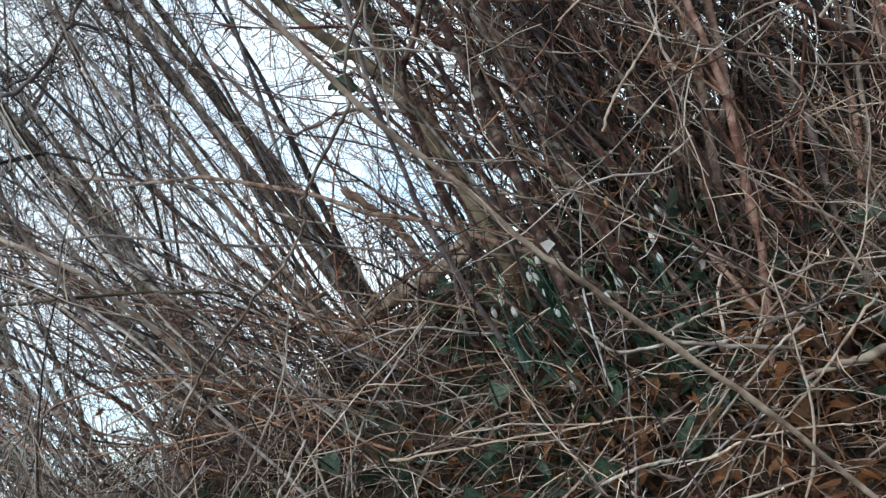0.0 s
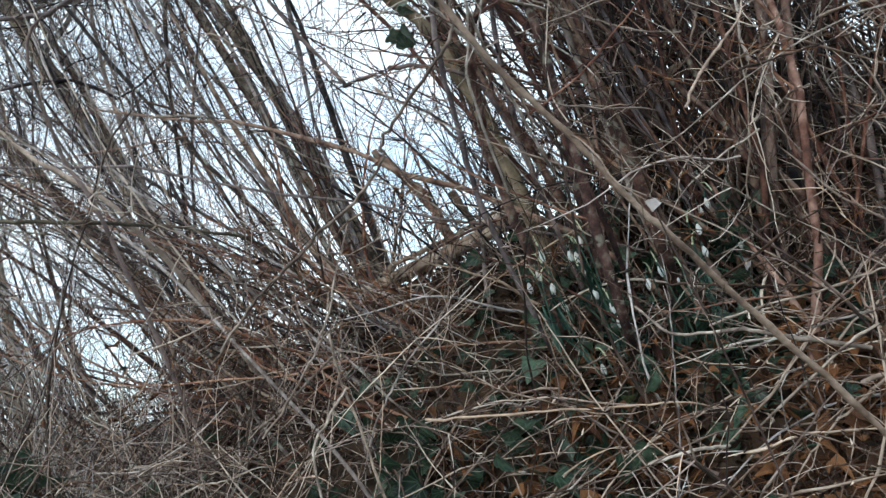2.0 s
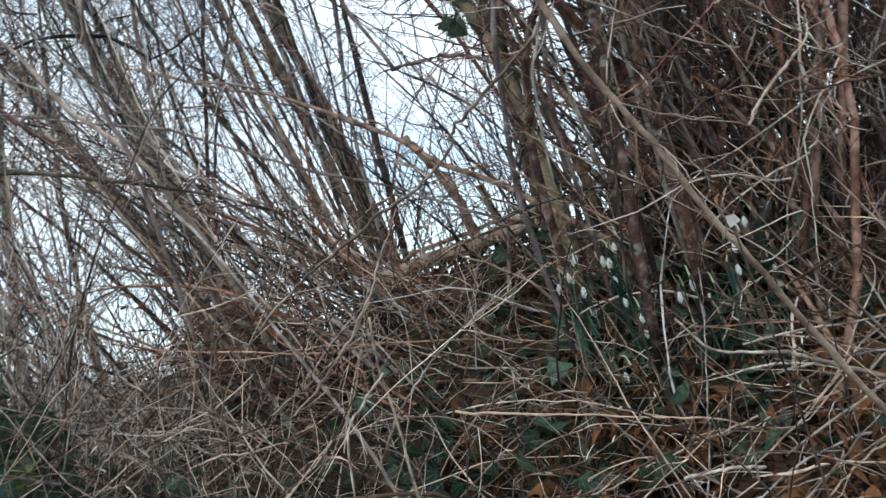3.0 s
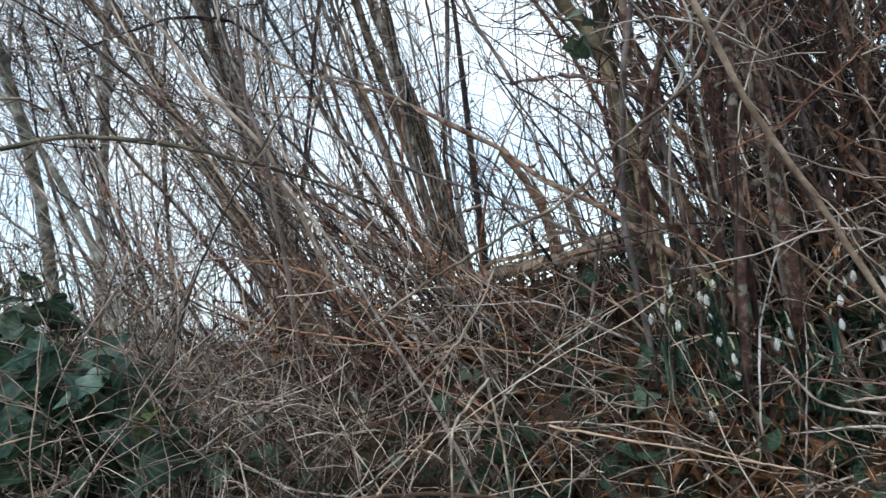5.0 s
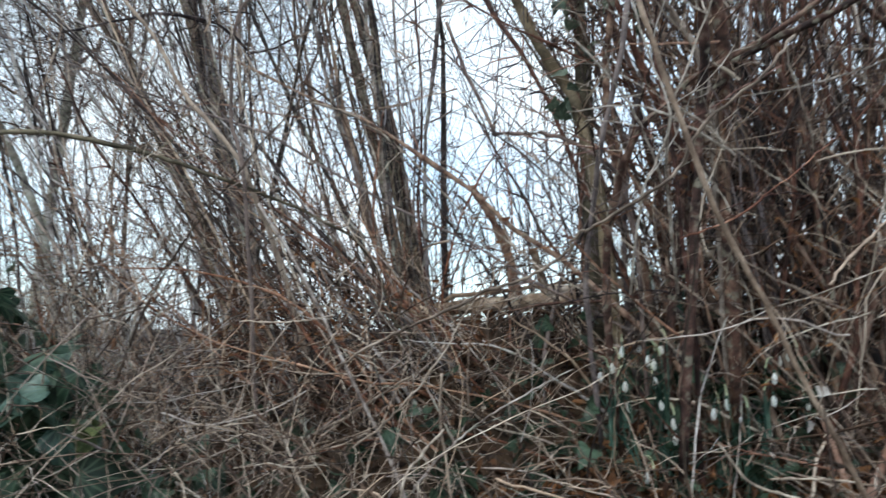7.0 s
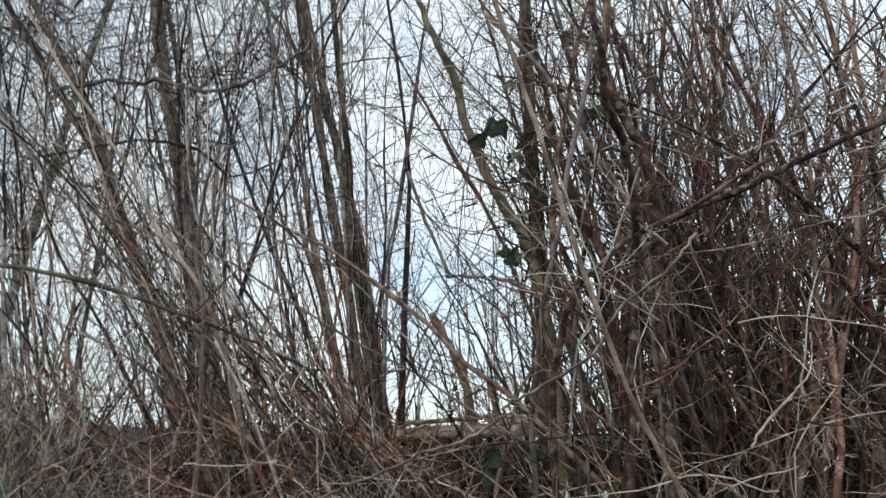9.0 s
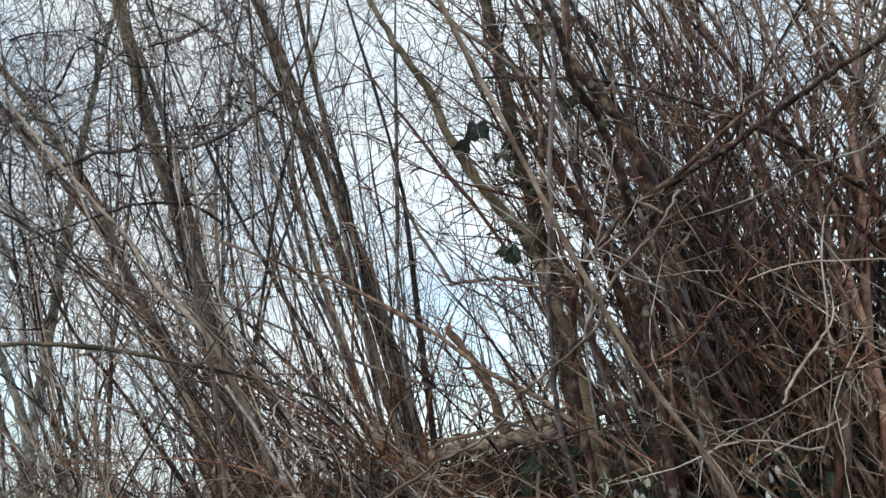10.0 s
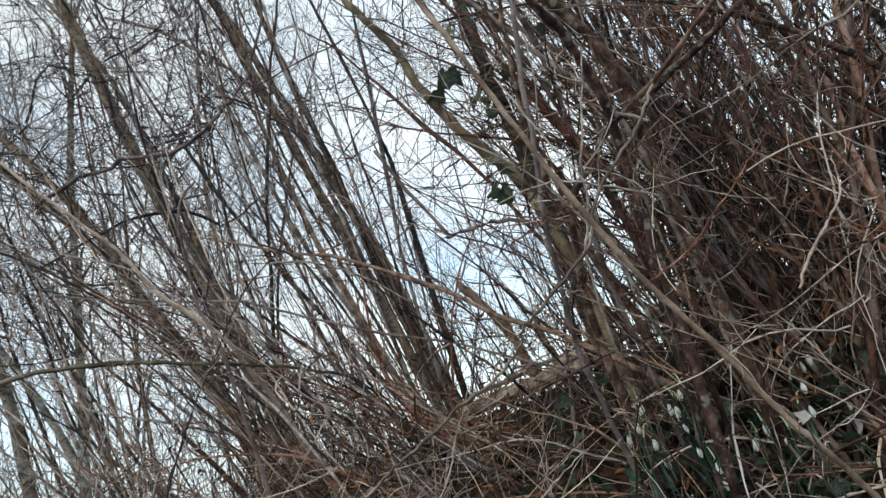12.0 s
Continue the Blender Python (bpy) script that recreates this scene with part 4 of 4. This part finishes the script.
ivy("single yellowing ivy leaf on an upright stem", (-0.101, 1.215, 1.285), 1, (0.003, 0.003, 0.003), 0.05, olive_me, 0.0)
ivy("yellowing ivy leaves high on an upright stem", (0.07, 1.21, 1.42), 3, (0.03, 0.02, 0.03), 0.045, olive_me, 0.0)
ivy("ivy leaves hanging near the open sky", (-0.07, 1.03, 0.80), 4, (0.03, 0.02, 0.03), 0.040, lit_ivy_me, 0.0)
ivy("broad grey-green ivy leaves beside the snowdrops", (0.364, 1.100, 0.332), 4, (0.022, 0.008, 0.022), 0.052, lit_ivy_me, 0.0)
ivy("broad ivy leaves low beside the snowdrops", (0.333, 1.080, 0.271), 4, (0.025, 0.01, 0.02), 0.046, ivy_me, 0.0)
branch("ivy_clad_branch", MOSSY, "leaning branch clothed in small ivy leaves", "branch", 0.016,
       [(0.03, 1.27, 0.30), (0.013, 1.250, 0.579), (-0.016, 1.240, 0.751), (-0.053, 1.230, 0.894), (-0.113, 1.220, 0.994), (-0.161, 1.220, 1.096), (-0.204, 1.210, 1.205), (-0.228, 1.210, 1.316), (-0.274, 1.200, 1.409), (-0.331, 1.200, 1.549), (-0.40, 1.19, 1.75)], twigs=8)
TEAL = bark("blue_green_ivy_leaf", (0.018, 0.040, 0.031), (0.055, 0.105, 0.083), (0.13, 0.20, 0.165), rough=0.36, grain=16, patch=3.5, spread=0.4, bump=0.3, warm=(1.0, 0.96, 0.9), cool=(0.95, 1.0, 1.0))
veined(TEAL)
thin_leaf(TEAL, 0.3)
_, _, teal_me = leaf_mesh("leaf", TEAL, IVY_LOBES, 0.2, 0.05)
ivy("broad blue-green ivy leaves lying over the clump", (-0.92, 0.80, 0.30), 22, (0.07, 0.02, 0.045), 0.075, teal_me, 0.0)
ivy("few yellow-green ivy leaves beside dark ones", (-0.755, 0.775, 0.255), 3, (0.012, 0.006, 0.012), 0.055, olive_me, 0.0)
ivy("dark ivy leaves creeping under arching stalks", (-0.58, 0.98), 70, (0.16, 0.08, 0.1), 0.042, ivy_me, 0.05)

reseed(50)
# ---- snowdrops ----
def petal_mesh(length, width, name):
    b = Buf()
    rows, cols = 7, 5
    v = []
    for i in range(rows):
        s = i / (rows - 1)
        w = width * (math.sin(min(s * 1.05 + 0.02, 1) * math.pi) ** 0.7) * (0.6 + 0.6 * s)
        out = 0.17 * length * math.sin(s * math.pi * 0.9) + 0.001
        for j in range(cols):
            u = j / (cols - 1) * 2 - 1
            v.append((w * u * 0.5, -out + 0.35 * w * u * u * 0.6, -s * length))
    q = [(cols * i + j, cols * i + j + 1, cols * i + j + cols + 1, cols * i + j + cols) for i in range(rows - 1) for j in range(cols - 1)]
    b.patch(v, q)
    return b.mesh(name, PETAL)


petal_me = petal_mesh(0.021, 0.0092, "petal")


def blade_mesh(length, width, bend):
    b = Buf()
    rows = 9
    v = []
    for i in range(rows):
        s = i / (rows - 1)
        y, zz = bend * s * s, length * s * (1 - 0.25 * s * bend / 0.05)
        w = width * (1 - s**4) + 0.0003
        v += [(-w, y + 0.0008, zz), (0, y - 0.0008, zz), (w, y + 0.0008, zz)]
    q = [(3 * i + j, 3 * i + j + 1, 3 * i + j + 4, 3 * i + j + 3) for i in range(rows - 1) for j in range(2)]
    b.patch(v, q)
    return b.mesh("blade", BLADE)


blade_me = [blade_mesh(0.09, 0.0026, 0.05), blade_mesh(0.075, 0.0024, 0.06), blade_mesh(0.10, 0.0027, 0.045)]


def snowdrop(height):
    base = thing("snowdrop", (0, 0, 0), "white snowdrop in bud nodding among ivy", "snowdrop", "snowdrops on the bank")
    stalk = Buf()
    line = spline([(0, 0, -0.03), (0.002, 0, height * 0.6), (0.006, 0, height + 0.012), (0.014, 0, height + 0.016), (0.019, 0, height + 0.006)], 5)
    stalk.tube(line, np.linspace(0.0014, 0.0007, len(line)), 6)
    part("stalk", stalk, BLADE, base)
    sheath = Buf()
    s_line = spline([(0.005, 0, height + 0.008), (0.010, 0, height + 0.024), (0.018, 0, height + 0.028)], 4)
    sheath.tube(s_line, np.r_[np.linspace(0.0018, 0.0008, len(s_line) - 1), 0.0002], 6)
    part("sheath", sheath, SHEATH, base)
    ovary = Buf()
    o_line = np.array([(0.019, 0, height + 0.007 - 0.001 * i) for i in range(8)])
    ovary.tube(o_line, 0.0028 * np.sin(np.linspace(0.15, 2.9, 8)), 7)
    part("seed_case", ovary, BLADE, base)
    for i in range(3):
        p = part("petal", petal_me, None, base)
        p.matrix_basis = Matrix.Translation((0.019, 0, height + 0.001)) @ Matrix.Rotation(i * 2.094 + 0.4, 4, "Z")
    for i in range(2):
        b = part("blade", blade_me[int(rng.integers(0, 3))], None, base)
        b.matrix_basis = Matrix.Translation((rng.normal(0, 0.004), rng.normal(0, 0.004), -0.01)) @ Matrix.Rotation(rng.uniform(0, 6.28), 4, "Z")
    return base


drop_a = snowdrop(0.10)
drops = [(0.087, 1.089, 0.226), (0.099, 1.096, 0.251), (0.04, 1.097, 0.162), (0.033, 1.083, 0.281), (0.261, 1.122, 0.289), (0.265, 1.127, 0.327), (0.148, 1.104, 0.268), (0.193, 1.115, 0.262), (0.119, 1.101, 0.215), (0.014, 1.112, 0.370),
         (0.072, 1.122, 0.372), (0.3, 1.143, 0.365), (0.328, 1.133, 0.282), (0.292, 1.154, 0.357), (0, 1.089, 0.312), (0.066, 1.103, 0.281), (0.34, 1.257, 0.423), (0.39, 1.270, 0.395), (0.06, 1.233, 0.370), (0.13, 1.243, 0.371),
         (0.066, 1.12, 0.348), (0.052, 1.12, 0.354), (0.075, 1.12, 0.317), (-0.010, 1.12, 0.340), (-0.031, 1.12, 0.324), (0.081, 1.12, 0.249), (0.193, 1.12, 0.282), (0.179, 1.28, 0.498), (0.106, 1.28, 0.501)]
for i, (x, y, z) in enumerate(drops):
    y -= 0.03
    turn = rng.uniform(0, 6.28)
    m = Matrix.Translation((x - 0.019 * math.cos(turn), y - 0.019 * math.sin(turn), z - 0.092)) @ Matrix.Rotation(turn, 4, "Z") @ Matrix.Rotation(rng.normal(0, 0.12), 4, "X")
    if i:
        copy_thing(drop_a, m)
    else:
        drop_a.matrix_basis = m
grass = Buf()
for _ in range(80):
    x, y = rng.normal(0.13, 0.13), rng.normal(1.1, 0.07)
    p = wander((x, y, ground_z(x, y)), (rng.normal(0, 0.7), rng.normal(-0.2, 0.4), 1), rng.uniform(0.05, 0.13), 8, 0.07, -0.10)
    grass.tube(p, taper(8, 0.0017, 0.0009, 0.0), 3)
tagged(part("green_blades", grass, BLADE), "narrow blue-green blades around the snowdrops", "leaves", kind="stuff")

FERN = bark("rust_brown_fern", (0.026, 0.012, 0.007), (0.115, 0.048, 0.020), (0.25, 0.115, 0.046), patch=60, spread=0.6)
reseed(51)
_, _, fern_me = leaf_mesh("leaf", FERN, LITTER_LOBES, 1.3, 0.45)
for x, y, count in ((-0.03, 1.10, 80), (0.07, 0.96, 80), (0.32, 0.92, 80), (0.46, 0.84, 80), (0.20, 0.80, 90), (-0.12, 0.86, 80), (0.02, 1.03, 90), (0.30, 1.02, 80), (-0.2, 1.05, 60), (0.45, 0.98, 70)):
    heap = thing("dead_fern", (x, y, ground_z(x, y)), "rust-brown dead fern heap crumpled on the bank", "dead fern", "dead ferns")
    for _ in range(count):
        q = (x + rng.normal(0, 0.05), y + rng.normal(0, 0.04))
        size = rng.uniform(0.014, 0.042)
        leaf = part("leaf", fern_me, None, heap)
        leaf.matrix_basis = Matrix.LocRotScale((q[0] - x, q[1] - y, ground_z(*q) - ground_z(x, y) + abs(rng.normal(0, 0.055))), Euler(tuple(rng.normal(0, 0.9, 3) + (0, 0, rng.uniform(0, 6)))), (size * 0.7, size, size))
    for _ in range(8):
        q = (x + rng.normal(0, 0.05), y + rng.normal(0, 0.04))
        frond = Buf()
        shoot(frond, (q[0] - x, q[1] - y, ground_z(*q) - ground_z(x, y)), (rng.normal(0, 0.7), rng.normal(0, 0.4), 1), rng.uniform(0.06, 0.18), 0.0012, 0.15, -0.04, 5, 2, 9, 4, 0.8, 0.35)
        part("frond", frond, FERN, heap)

# a pale flake caught on a leaning dry stalk
PALE_FLAKE = bark("pale_bark_flake", (0.28, 0.25, 0.22), (0.45, 0.41, 0.37), (0.62, 0.57, 0.52))
flake = thing("flaked_stalk", (0.10, 0.60, -0.15), "dry stalk with a pale flake of bark caught on it", "stalk")
fl = Buf()
fl.tube(spline(local(flake, [(0.10, 0.60, -0.16), (0.10, 0.585, 0.1), (0.076, 0.557, 0.335), (0.073, 0.557, 0.36)]), 6), np.linspace(0.0012, 0.0006, 19), 6)
part("stalk", fl, BROWN, flake)
chip = Buf()
cv = [(0.0045 * u - 0.0012 * v, 0.002 * u * u + 0.001 * v, 0.004 * v * (1 - 0.3 * u) + 0.001 * u) for v in (-1, -0.3, 0.4, 1) for u in (-1, -0.3, 0.4, 1)]
chip.patch(local(flake, np.array(cv) + (0.075, 0.553, 0.353)), [(4 * i + j, 4 * i + j + 1, 4 * i + j + 5, 4 * i + j + 4) for i in range(3) for j in range(3)])
part("flake", chip, PALE_FLAKE, flake, "pale bark flake")

pale_leaf = Buf()
m = Matrix.LocRotScale((0.310, 1.090, 0.237), Euler((1.1, 0.3, 0.5)), (0.032, 0.036, 0.036))
pale_leaf.patch(put(lit_v, m), lit_q)
tagged(part("dead_leaf", pale_leaf, PALE_FLAKE), "pale bleached dead leaf lying among ivy", "leaf")

reseed(52)
# withered leaves caught among the stems
caught = Buf()
for _ in range(420):
    p = (rng.uniform(0.02, 0.85), rng.uniform(0.9, 1.3), rng.uniform(0.25, 1.25)) if rng.uniform() < 0.6 else (rng.uniform(-1.2, -0.2), rng.uniform(0.95, 1.3), rng.uniform(0.3, 0.6))
    size = rng.uniform(0.008, 0.026)
    m = Matrix.LocRotScale(p, Euler(tuple(rng.uniform(0, 6, 3))), (size * rng.uniform(0.25, 0.7), size, size))
    caught.patch(put(lit_v, m), lit_q)
    shoot(caught, p, rng.normal(0, 1, 3), rng.uniform(0.06, 0.2), 0.0008, 0.14, -0.03, 2, 1, 8, 4)
tagged(part("withered_leaves", caught, FERN), "rust-brown withered leaves caught among bare twigs", "leaves", kind="stuff")
